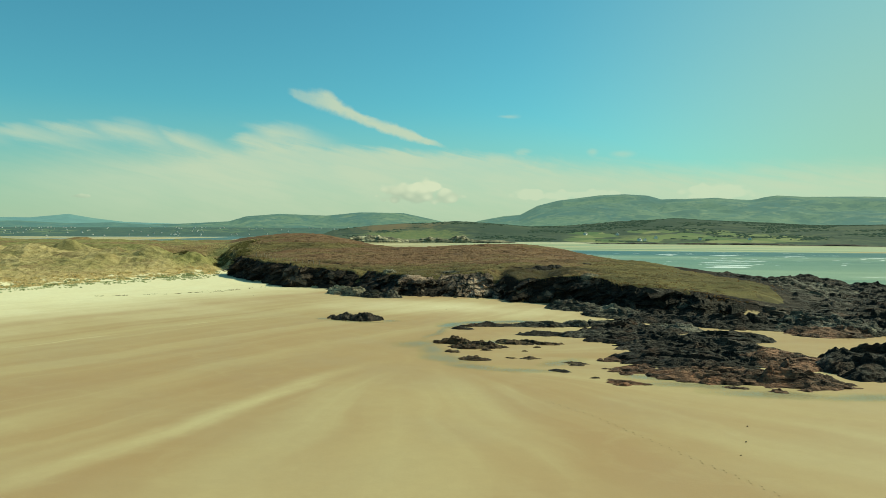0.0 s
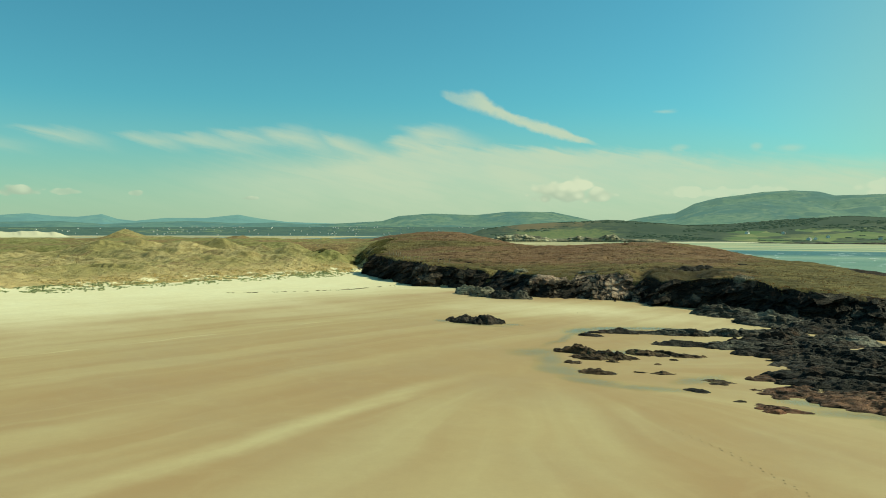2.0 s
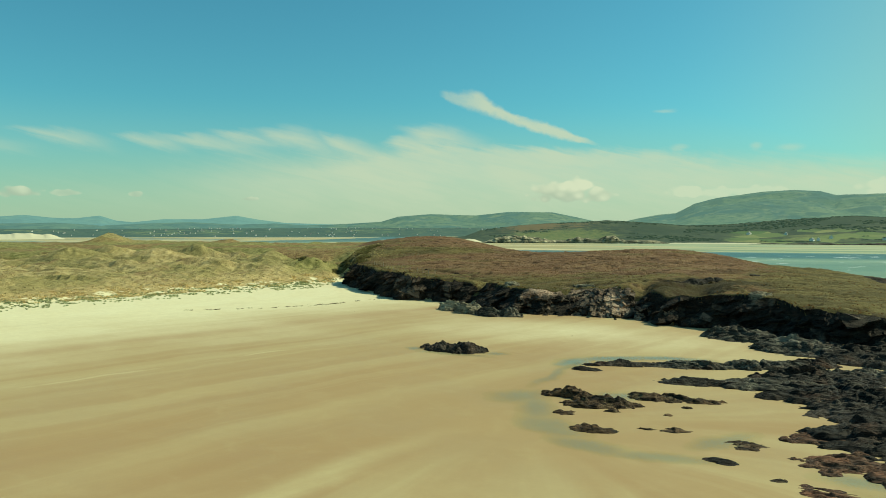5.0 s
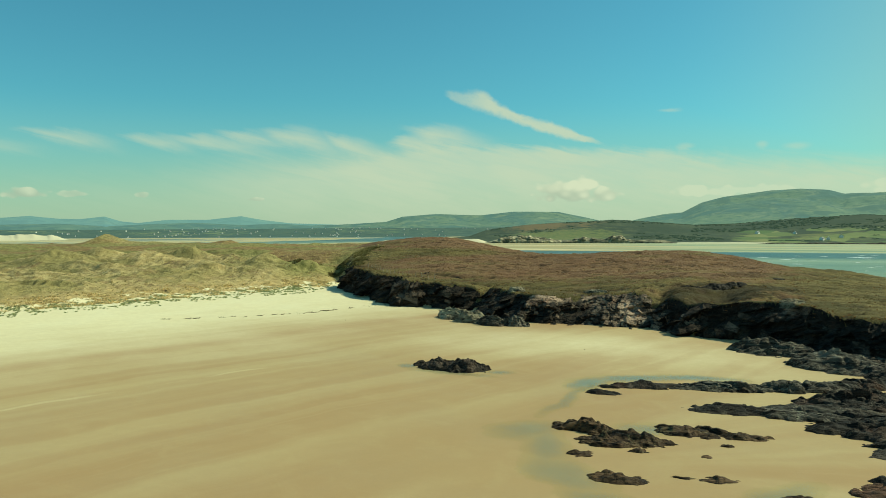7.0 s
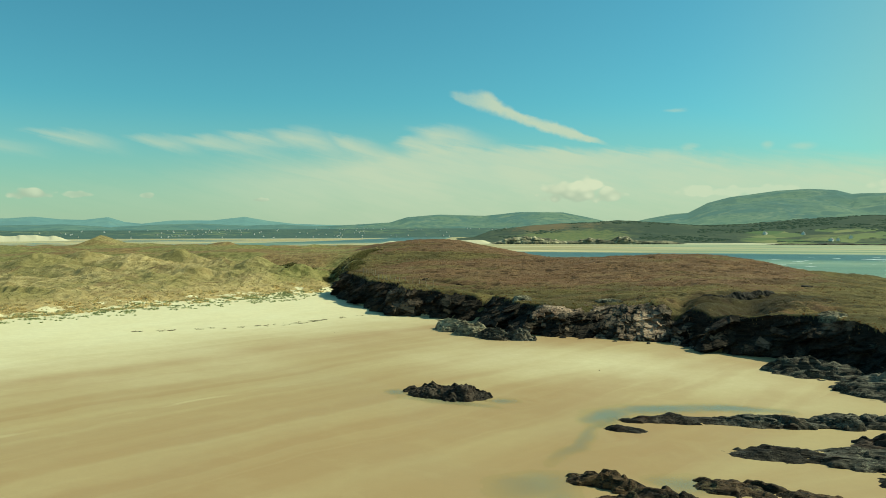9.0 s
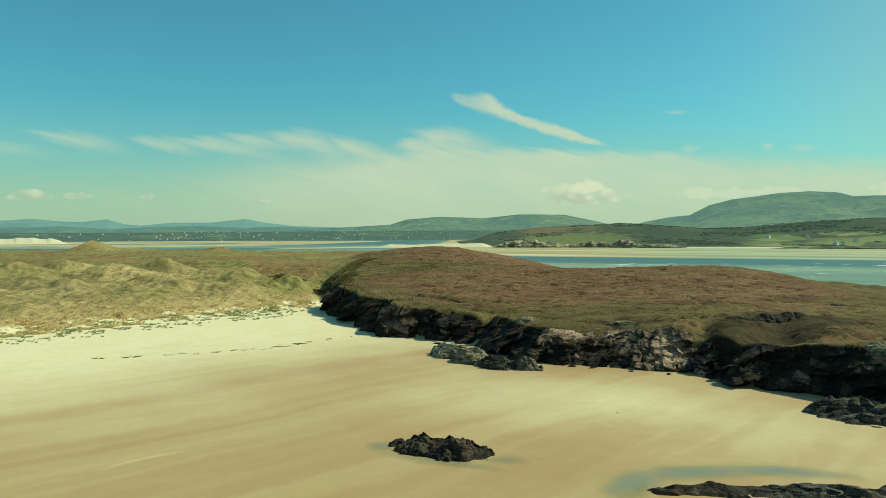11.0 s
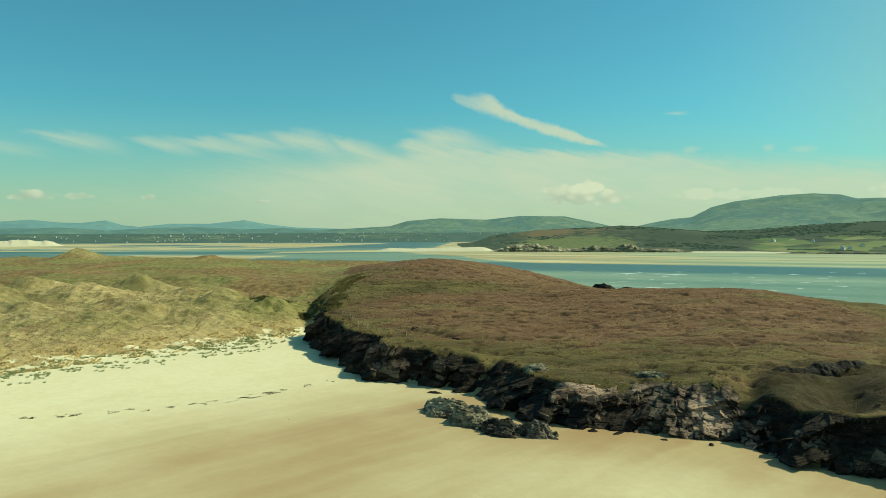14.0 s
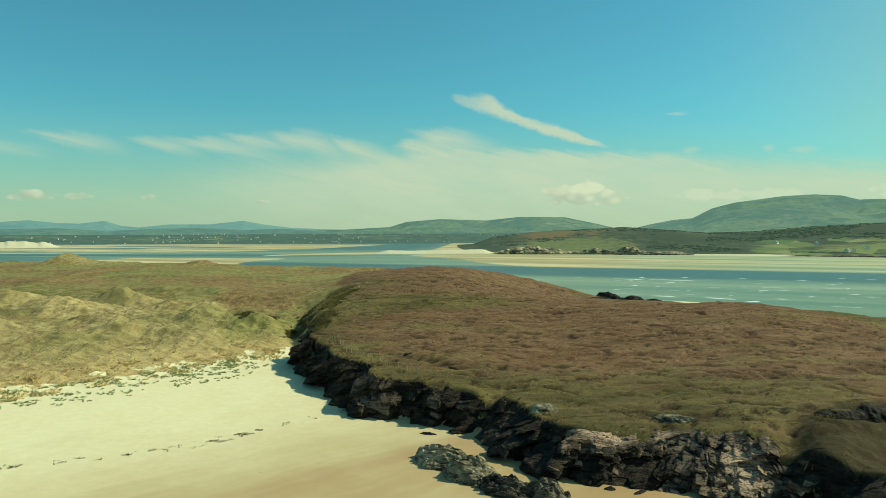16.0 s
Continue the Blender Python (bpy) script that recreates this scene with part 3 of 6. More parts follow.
def heath_colour(n, p):
    big = n.noise(n.mapped(p, (0.5, 1.3, 1), -12), 0.030, 5.0, 0.6, 0.9)
    mid = n.noise(n.mapped(p, (0.6, 1.3, 1), -10), 0.16, 5.0, 0.62, 0.7)
    patch = n.noise(n.mapped(p, (0.45, 1.3, 1), -8), 0.075, 6.0, 0.66, 0.8)
    fine = n.noise(p, 1.5, 7.0, 0.72)
    col = n.mix(n.ramp(mid, 0.36, 0.64), (0.128, 0.070, 0.040), (0.200, 0.118, 0.066))
    col = n.mix(n.ramp(patch, 0.50, 0.62, 0.0, 0.55), col, (0.170, 0.086, 0.046))
    col = n.mix(n.ramp(patch, 0.44, 0.34, 0.0, 0.60), col, (0.085, 0.050, 0.028))
    col = n.mix(n.ramp(big, 0.54, 0.66, 0.0, 0.55), col, n.mix(n.ramp(mid, 0.4, 0.6), (0.120, 0.100, 0.038), (0.185, 0.150, 0.060)))
    edge = n.math("ADD", attr(n, "rim"), n.math("MULTIPLY", n.math("SUBTRACT", mid, 0.5), 1.5))
    col = n.mix(n.ramp(edge, 0.42, 0.95, 0.0, 0.80), col, n.mix(n.ramp(patch, 0.4, 0.6), (0.072, 0.066, 0.023), (0.142, 0.118, 0.044)))
    # dashes of dark and light colour imitate small tussock shadows and lit tops
    dash = n.noise(n.mapped(p, (0.35, 1.5, 1), -8), 0.9, 4.0, 0.6, 0.5)
    col = n.mix(n.ramp(dash, 0.60, 0.70, 0.0, 0.45), col, (0.060, 0.038, 0.021))
    col = n.mix(n.ramp(dash, 0.38, 0.28, 0.0, 0.32), col, (0.25, 0.175, 0.090))
    # shade of the hollow and its bank, painted as near-black ground
    hollow_shade = n.math("ADD", attr(n, "hollow_shade"), n.math("ADD", n.math("MULTIPLY", n.math("SUBTRACT", mid, 0.5), 1.8), n.math("MULTIPLY", n.math("SUBTRACT", dash, 0.5), 1.4)))
    col = n.mix(n.ramp(hollow_shade, 0.35, 0.60, 0.0, 0.88), col, n.mix(dash, (0.022, 0.016, 0.009), (0.060, 0.048, 0.020)))
    col = n.mix(n.math("MULTIPLY", attr(n, "scar"), n.ramp(fine, 0.3, 0.6, 0.40, 0.85)), col, (0.046, 0.030, 0.018))
    tuft = n.noise(n.mapped(p, (0.8, 1.2, 1), 20), 0.55, 5.0, 0.62, 0.4)
    col = n.mix(n.ramp(tuft, 0.60, 0.72, 0.0, 0.30), col, (0.205, 0.165, 0.070))
    col = n.mix(n.ramp(fine, 0.58, 0.76, 0.0, 0.30), col, (0.26, 0.175, 0.085))
    return n.mix(n.ramp(fine, 0.46, 0.28, 0.0, 0.40), col, (0.046, 0.029, 0.014)), fine


def rock_colour(n, p, dark=(0.006, 0.0046, 0.0038), mid=(0.034, 0.026, 0.021), rust=(0.090, 0.041, 0.024), pale=(0.21, 0.18, 0.132), rusty=0.65, flecks=0.30):
    beds = n.noise(n.mapped(p, (0.25, 0.9, 2.2), 14), 0.8, 6.0, 0.65, 0.5)
    big = n.noise(p, 0.16, 4.0, 0.6)
    fine = n.noise(p, 4.0, 6.0, 0.7)
    col = n.mix(n.ramp(beds, 0.34, 0.66), dark, mid)
    col = n.mix(n.ramp(big, 0.52, 0.70, 0.0, rusty), col, rust)
    col = n.mix(n.ramp(n.noise(p, 0.075, 3.0, 0.6), 0.50, 0.66, 0.0, 0.7), col, tuple(min(1.0, 2.3 * c) for c in mid))
    spots = n.math("ADD", fine, n.math("MULTIPLY", n.math("SUBTRACT", n.noise(p, 0.35, 4.0, 0.6), 0.5), 0.9))
    col = n.mix(n.ramp(spots, 0.56, 0.76, 0.0, flecks), col, pale)
    line = n.ramp(n.noise(n.mapped(p, (0.35, 2.2, 3.0), 14), 0.7, 4.0, 0.6, 0.8), 0.47, 0.50)
    crack = n.math("MULTIPLY", line, n.ramp(n.noise(n.mapped(p, (0.35, 2.2, 3.0), 14), 0.7, 4.0, 0.6, 0.8), 0.53, 0.50))
    col = n.mix(n.math("MULTIPLY", crack, 0.85), col, (0.008, 0.008, 0.008))
    height = n.math("SUBTRACT", n.math("MULTIPLY", beds, 0.7), n.math("MULTIPLY", crack, 0.5))
    return col, n.math("ADD", height, n.math("MULTIPLY", fine, 0.30))


def mat_ground():
    m, n = material("shore ground")
    p = place(n)
    sand, s_fine = sand_colour(n, p)
    grass, g_fine = grass_colour(n, p)
    heath, h_fine = heath_colour(n, p)
    rock, r_h = rock_colour(n, p)
    veil = n.noise(p, 0.33, 5.0, 0.65)
    dune = n.ramp(n.math("ADD", attr(n, "dune"), n.math("MULTIPLY", n.math("SUBTRACT", veil, 0.5), 1.5)), 0.40, 0.60)
    head = n.ramp(n.math("ADD", attr(n, "heath"), n.math("MULTIPLY", n.math("SUBTRACT", veil, 0.5), 0.5)), 0.40, 0.60)
    bare = n.ramp(n.math("ADD", attr(n, "bare"), n.math("MULTIPLY", n.math("SUBTRACT", veil, 0.5), 0.8)), 0.45, 0.60)
    sand = n.mix(attr(n, "bank"), sand, n.mix(n.ramp(n.noise(n.mapped(p, (0.0018, 0.022, 1), 20), 1.0, 5.0, 0.6, 0.4), 0.34, 0.64), (0.30, 0.265, 0.150), (0.60, 0.50, 0.30)))
    sand = n.mix(attr(n, "washed"), sand, n.mix(n.ramp(n.noise(n.mapped(p, (0.0016, 0.018, 1), 20), 1.0, 4.0, 0.6, 0.3), 0.36, 0.62), (0.20, 0.275, 0.190), (0.40, 0.415, 0.27)))
    col = n.mix(bare, n.mix(head, n.mix(dune, sand, grass), heath), rock)
    veg = n.math("MAXIMUM", dune, head)
    damp = n.math("MULTIPLY", n.ramp(attr(n, "dry"), 0.55, 0.05), n.ramp(n.noise(p, 0.06, 3.0), 0.35, 0.65, 0.4, 1.0))
    rough = n.math("SUBTRACT", 0.95, n.math("MULTIPLY", damp, 0.33))
    rough = n.math("MAXIMUM", rough, n.math("MULTIPLY", n.math("MAXIMUM", veg, bare), 0.93))
    bump = n.math("ADD", n.math("MULTIPLY", s_fine, 0.05), n.math("MULTIPLY", n.math("MULTIPLY", g_fine, veg), 1.0))
    bump = n.math("ADD", bump, n.math("MULTIPLY", n.math("MULTIPLY", r_h, bare), 0.6))
    finish(n, col, rough, bump, 0.9, 0.35, spec=0.14)
    return m


def mat_rock(name="weathered rock", **tones):
    m, n = material(name)
    col, h = rock_colour(n, n.add("ShaderNodeNewGeometry").outputs["Position"], **tones)
    finish(n, col, 0.75, h, 1.0, 0.30, spec=0.16)
    return m


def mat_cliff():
    """Black rock, with a paler pinkish tone painted in where the cliff is sunlit."""
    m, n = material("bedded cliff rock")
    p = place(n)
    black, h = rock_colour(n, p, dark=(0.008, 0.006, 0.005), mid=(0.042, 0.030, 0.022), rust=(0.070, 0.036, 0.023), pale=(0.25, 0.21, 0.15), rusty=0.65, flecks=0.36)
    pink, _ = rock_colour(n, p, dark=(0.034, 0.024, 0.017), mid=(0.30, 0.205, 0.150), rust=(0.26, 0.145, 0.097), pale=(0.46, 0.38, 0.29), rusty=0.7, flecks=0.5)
    sunlit_pink = n.ramp(n.math("ADD", attr(n, "ledge"), n.math("MULTIPLY", n.math("SUBTRACT", n.noise(p, 0.30, 4.0, 0.6), 0.5), 0.9)), 0.30, 0.62)
    finish(n, n.mix(sunlit_pink, black, pink), 0.80, h, 1.0, 0.3, spec=0.14)
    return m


def mat_water():
    m, n = material("sea water")
    p = place(n)
    chop = n.noise(n.mapped(p, (0.35, 1.0, 1), 20), 0.28, 4.0, 0.6)
    shoal = n.noise(n.mapped(p, (0.0014, 0.011, 1), 20), 1.0, 5.0, 0.6, 0.5)
    col = n.mix(n.ramp(shoal, 0.36, 0.64), (0.130, 0.190, 0.112), (0.270, 0.312, 0.185))
    col = n.mix(attr(n, "deep"), col, (0.040, 0.088, 0.080))
    col = n.mix(attr(n, "bar"), col, n.mix(n.ramp(n.noise(n.mapped(p, (0.003, 0.03, 1), 20), 1.0, 4.0, 0.6), 0.4, 0.6), (0.25, 0.30, 0.19), (0.42, 0.43, 0.29)))
    lines = n.noise(n.mapped(p, (0.025, 0.11, 1), 20), 1.0, 6.0, 0.74, 0.8)
    foam = n.ramp(n.math("ADD", lines, n.math("MULTIPLY", attr(n, "surf"), 0.13)), 0.64, 0.76, 0.0, 0.85)
    col = n.mix(foam, col, (0.72, 0.76, 0.72))
    rough = n.math("ADD", 0.34, n.math("MULTIPLY", foam, 0.5))
    finish(n, col, rough, chop, 0.6, 0.6, spec=0.16)
    return m


def mat_pool():
    m, n = material("shallow tide water")
    p = place(n)
    h = n.noise(p, 1.4, 3.0)
    col = n.mix(n.noise(p, 0.25, 3.0), (0.20, 0.285, 0.225), (0.28, 0.33, 0.245))
    film = n.add("ShaderNodeBsdfPrincipled", {"Base Color": col, "Roughness": 0.14, "Specular IOR Level": 0.5})
    n.plug(film.inputs["Normal"], n.add("ShaderNodeBump", {"Strength": 0.05, "Distance": 0.05, "Height": h}).outputs[0])
    clear = n.add("ShaderNodeBsdfTransparent", {"Color": (0.95, 0.97, 0.95)})
    depth = n.ramp(attr(n, "depth"), 0.0, 1.6, 0.0, 0.48, False)
    n.add("ShaderNodeOutputMaterial", {0: n.add("ShaderNodeMixShader", {0: depth, 1: clear.outputs[0], 2: film.outputs[0]}).outputs[0]})
    return m


def mat_far(name, low, mid, high, haze, glow, scale=0.004, fields=0.0):
    """Distant hillsides; haze is painted on, as a faint glow of the backdrop and in muted base colours."""
    m, n = material(name)
    p = place(n)
    a = n.noise(n.mapped(p, (1, 0.7, 2.5)), scale, 5.0, 0.60, 0.8)
    b = n.noise(n.mapped(p, (1, 1, 1.5)), scale * 3, 4.0, 0.6, 0.4)
    c = n.noise(n.mapped(p, (1, 1, 1.5)), scale * 9, 4.0, 0.6, 0.3)
    col = n.mix(n.ramp(a, 0.38, 0.62), low, mid)
    col = n.mix(n.ramp(b, 0.48, 0.70, 0.0, 0.75), col, high)
    col = n.mix(n.ramp(c, 0.50, 0.62, 0.0, 0.65), col, tuple(0.45 * q for q in low))
    # broad dark patches paint cloud shadows onto the slopes
    cloud_shadow = n.noise(n.mapped(p, (1, 0.6, 3.0)), scale * 1.6, 3.0, 0.5, 1.2)
    col = n.mix(n.ramp(cloud_shadow, 0.56, 0.66, 0.0, 0.80), col, tuple(0.6 * q for q in low))
    rag = n.math("ADD", n.math("MULTIPLY", n.math("SUBTRACT", b, 0.5), 1.6), n.math("MULTIPLY", n.math("SUBTRACT", c, 0.5), 1.2))
    col = n.mix(n.ramp(n.math("ADD", attr(n, "turf"), rag), 0.30, 0.70, 0.0, 0.80), col, n.mix(n.ramp(c, 0.4, 0.6), (0.100, 0.118, 0.036), (0.165, 0.160, 0.058)))
    col = n.mix(n.ramp(n.math("ADD", attr(n, "heath"), rag), 0.35, 0.70, 0.0, 0.75), col, (0.170, 0.098, 0.048))
    col = n.mix(n.ramp(n.math("ADD", attr(n, "wood"), rag), 0.35, 0.62, 0.0, 0.88), col, n.mix(c, (0.012, 0.017, 0.014), (0.034, 0.040, 0.024)))
    if fields:
        cell = n.add("ShaderNodeTexVoronoi", {"Vector": n.mapped(p, (1, 0.5, 0.2), 25), "Scale": 0.020}).outputs["Color"]
        red = n.add("ShaderNodeSeparateColor", {0: cell})
        patch = n.math("MULTIPLY", n.ramp(red.outputs[0], 0.45, 0.50), n.ramp(n.math("ADD", attr(n, "farmed"), n.math("MULTIPLY", rag, 0.4)), 0.4, 0.6))
        col = n.mix(n.math("MULTIPLY", patch, fields), col, n.mix(red.outputs[1], (0.085, 0.130, 0.040), (0.25, 0.235, 0.095)))
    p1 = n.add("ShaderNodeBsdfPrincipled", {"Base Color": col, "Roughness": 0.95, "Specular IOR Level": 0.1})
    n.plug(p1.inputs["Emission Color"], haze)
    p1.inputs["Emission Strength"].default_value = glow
    n.add("ShaderNodeOutputMaterial", {0: p1.outputs[0]})
    return m


def mat_tuft(name, dark, light, third):
    """Thin blades that let half of the light through."""
    m, n = material(name)
    r = n.add("ShaderNodeNewGeometry").outputs["Random Per Island"]
    big = n.noise(place(n), 0.05, 4.0, 0.6)
    col = n.mix(r, dark, light)
    col = n.mix(n.ramp(big, 0.46, 0.62, 0.0, 0.75), col, third)
    lit, through_it = n.add("ShaderNodeBsdfDiffuse", {"Color": col}), n.add("ShaderNodeBsdfTranslucent", {"Color": col})
    n.add("ShaderNodeOutputMaterial", {0: n.add("ShaderNodeMixShader", {0: 0.5, 1: lit.outputs[0], 2: through_it.outputs[0]}).outputs[0]})
    return m


def mat_plain(name, colour, rough=0.8, vary=0.15, scale=2.0):
    m, n = material(name)
    q = n.noise(place(n), scale, 5.0, 0.6)
    dark = tuple(c * (1 - 2 * vary) for c in colour)
    finish(n, n.mix(q, dark, colour), rough, q, 0.2, 0.02, spec=0.3)
    return m


GROUND, ROCK, WATER, POOL = mat_ground(), mat_rock("dark shore rock"), mat_water(), mat_pool()
RUSTY = mat_rock("rusty shore rock", dark=(0.026, 0.014, 0.009), mid=(0.165, 0.080, 0.048), rust=(0.29, 0.120, 0.066), rusty=0.9, flecks=0.3)
WEEDY = mat_rock("weed-brown shore rock", dark=(0.012, 0.007, 0.0045), mid=(0.098, 0.056, 0.030), rust=(0.135, 0.075, 0.035), pale=(0.30, 0.25, 0.13), rusty=0.8, flecks=0.35)
GREY = mat_rock("lichened grey rock", dark=(0.095, 0.078, 0.055), mid=(0.29, 0.245, 0.165), pale=(0.52, 0.46, 0.31), rusty=0.25, flecks=0.75)
# grey lichened slabs, lightened further to imitate sunlit tops
SLABS = mat_rock("grey bedded rock with lit tone", dark=(0.012, 0.010, 0.008), mid=(0.120, 0.104, 0.082), rust=(0.110, 0.062, 0.040), pale=(0.36, 0.33, 0.24), rusty=0.5, flecks=0.6)
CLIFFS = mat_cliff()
MARRAM = mat_tuft("marram grass", (0.36, 0.285, 0.135), (0.60, 0.475, 0.24), (0.44, 0.375, 0.17))
HEATHER = mat_tuft("heather and moor grass", (0.12, 0.062, 0.030), (0.31, 0.185, 0.085), (0.18, 0.135, 0.056))
GOLDEN = mat_tuft("golden dry grass", (0.52, 0.40, 0.20), (0.80, 0.63, 0.34), (0.62, 0.50, 0.25))
STRAND = mat_tuft("strand plants", (0.21, 0.24, 0.12), (0.48, 0.50, 0.27), (0.34, 0.37, 0.18))
SCRUB = mat_tuft("dark scrub", (0.085, 0.078, 0.032), (0.240, 0.200, 0.090), (0.150, 0.140, 0.055))
HOLLOW = mat_tuft("dark heath scrub", (0.022, 0.018, 0.009), (0.060, 0.047, 0.021), (0.042, 0.036, 0.015))
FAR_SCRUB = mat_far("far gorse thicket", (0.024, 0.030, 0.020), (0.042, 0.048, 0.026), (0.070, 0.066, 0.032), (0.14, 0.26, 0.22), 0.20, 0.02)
WRACK = mat_tuft("dried seaweed", (0.055, 0.040, 0.022), (0.13, 0.09, 0.045), (0.09, 0.065, 0.03))
FOAM = mat_plain("sea foam", (0.8, 0.83, 0.82), 0.7, 0.06, 0.8)
POST = mat_plain("weathered post wood", (0.36, 0.30, 0.22), 0.85, 0.2, 6.0)
WHITEWASH = mat_plain("whitewashed wall", (0.80, 0.79, 0.75), 0.85, 0.05, 0.5)
SLATE = mat_plain("grey slate roof", (0.20, 0.20, 0.20), 0.7, 0.2, 0.8)
PANE = mat_plain("dark window", (0.03, 0.035, 0.04), 0.15, 0.1, 0.5)

# ---- ground and water ----
def make_ground():
    gx = spaced([(-260, -180, 1.2), (-180, -130, 0.75), (-130, 112, 0.5), (112, 262, 1.3)])
    gx = [-4900, -4000, -3200, -2500, -2000, -1600] + spaced([(-1300, -260, 14)]) + gx + spaced([(262, 1000, 14)]) + [1300, 1600, 2000, 2500, 3200, 4000, 4900]
    gy = [-4900, -3000, -1800, -1000, -600, -400] + spaced([(-300, 18, 4), (18, 215, 0.5), (215, 280, 0.8), (280, 470, 1.6), (470, 1420, 9), (1420, 3000, 30)]) + [3000, 3500, 4200, 4900]
    px, py = np.meshgrid(np.array(gx, float), np.array(gy, float))
    pz, sd, lift, dune = ground_height(px, py)
    d = (px + 94) * 0.80 - (py - 84) * 0.59
    me, used = grid_mesh("ground", px, py, pz)
    far = (py > 640) | (np.abs(px) > 900)
    dry = np.where(far, 0.02 + 0.40 * fbm(px / 300, py / 40, 61, 3), np.interp(d, [-10, 25, 45, 70, 110, 150], [1.0, 0.92, 0.72, 0.48, 0.16, 0.0]))
    dry = np.maximum(dry, 0.54 * mound(px, py, 32, 24, 54, 32, -14))
    veg = np.where((d < 2) & ~far & (pz > -1.5), step(-d, -3, 9), 0.0)
    veg = veg - 0.95 * step(fbm(px / 6, py / 4, 68, 3), 0.47, 0.60) * np.exp(-((d + 3) / 7.0) ** 2)   # sand blown in among the first tussocks
    veg = np.maximum(veg, np.where((sd > 0) & (pz > -1.2), step(lift, 0.3, 0.7), 0))
    attribute(me, "dry", dry)
    attribute(me, "bank", far * (0.75 + 0.25 * (fbm(px / 220, py / 26, 67, 3) > 0.5)))
    attribute(me, "washed", far * np.clip(1.1 * step(px - 0.2 * (py - 900), 60, 360) + 1.8 * (fbm(px / 380, (py + 0.36 * px) / 40, 65, 3) - 0.55), 0, 1))
    # where the painted shade lies, round the hollow above the cliff
    attribute(me, "hollow_shade", 0.9 * mound(px, py, 71, 66, 15, 6, 10) + 0.45 * mound(px, py, 80, 60, 22, 12, 10) + 1.2 * mound(px, py, 61, 51, 11, 9, 30))
    attribute(me, "scar", np.where((sd > 4) & (lift > 0.7), scars(px, py), 0))
    attribute(me, "meadow", (1 - 0.5 * mound(px, py, -310, 545, 90, 34)) * np.minimum(1, step(py, 222, 275) + step(px + 0.25 * py, -40, -10)))
    attribute(me, "toe", np.exp(-np.abs(d + 8) / 13.0))
    attribute(me, "dune", np.where(pz < -2.0, 0, np.minimum(veg, 1)))
    rocky = step(px, 84, 120) * step(120 - py, 0, 40)
    turf = np.maximum(step(lift, 0.35, 0.8), rocky * step(sd, 5, 11))
    attribute(me, "heath", np.where(pz < -1.2, 0, np.where((py > 190) & (px > 0) & (pz > 2.5), 1.0, 0) + np.where(sd > 0, turf * step(px + 0.10 * py + 14 * (fbm(px / 22, py / 22, 63, 3) - 0.5), -38, -18), 0)))
    attribute(me, "rim", np.where(sd > 0, 0.95 * np.exp(-np.maximum(sd - 3, 0) / 24.0), 0) + 0.95 * step(px - 0.25 * py, 56, 92) + 1.3 * mound(px, py, -8, 198, 38, 17, 8) + 0.5 * mound(px, py, -20, 250, 30, 30) + 0.55 * mound(px, py, 56, 82, 50, 22, -8) + 1.0 * mound(px, py, 46, 330, 12, 6))
    gz, gxx = np.gradient(pz, np.array(gy), axis=0), np.gradient(pz, np.array(gx), axis=1)
    steep = np.hypot(gz, gxx)
    attribute(me, "bare", np.where((sd > -1) & (d > 4), step(steep, 0.95, 1.7), 0) + np.where((sd > 0) & (px > 92) & (py < 110), step(13 - sd, 0, 7), 0) + np.where((px > 30) & (py > 200) & (py < 480) & (pz > SEA - 1.5), step(0.6 - pz, 0, 1.2), 0) + np.where((sd > 0) & (py < 190), step(px - 116 - 0.30 * (py + 3) - 8 * (fbm(px / 9, py / 9, 69, 3) - 0.5), 0, 5), 0))
    tagged(part("ground", me, GROUND), "sandy beach, grassy dunes and heathy headland", "ground", kind="structure")


def make_water():
    gx = [-4900, -3000, -1500, -800] + spaced([(-400, 700, 12)]) + [900, 1500, 3000, 4900]
    gy = [-4900, -1500, -500] + spaced([(-200, 1400, 12)]) + [1800, 2600, 3600, 4900]
    px, py = np.meshgrid(np.array(gx, float), np.array(gy, float))
    gap, _ = off_line(px, py, [(196, 60), (206, 110), (216, 170), (190, 235), (140, 290), (118, 350), (60, 430)])
    me, _ = grid_mesh("water", px, py, np.full(px.shape, SEA))
    attribute(me, "surf", np.exp(-gap / 40.0) + 0.55 * mound(px, py, 300, 470, 190, 110, -20))
    lo, hi = 640 - 0.38 * (px - 51), 825 - 0.37 * (px - 60)
    band = step(py, lo - 10, lo + 40) * step(hi - py, -30, 10)
    west = step(-px, 100, 350) * step(py, 1150, 1230) * step(1350 - py, 0, 60)
    attribute(me, "bar", step(py, hi - 20, hi + 40) * step(px, 180, 420) * step(1400 - py, -100, 100))
    attribute(me, "deep", np.maximum(band * 0.9, west * 0.9) + 0.8 * step(py, 1480, 1560) * step(-px, 0, 200) + 0.30 * step(px, 230, 480) * (1 - band))
    tagged(part("water", me, WATER), "shallow teal sea water with small white breakers", "sea", kind="structure")


make_ground()
make_water()


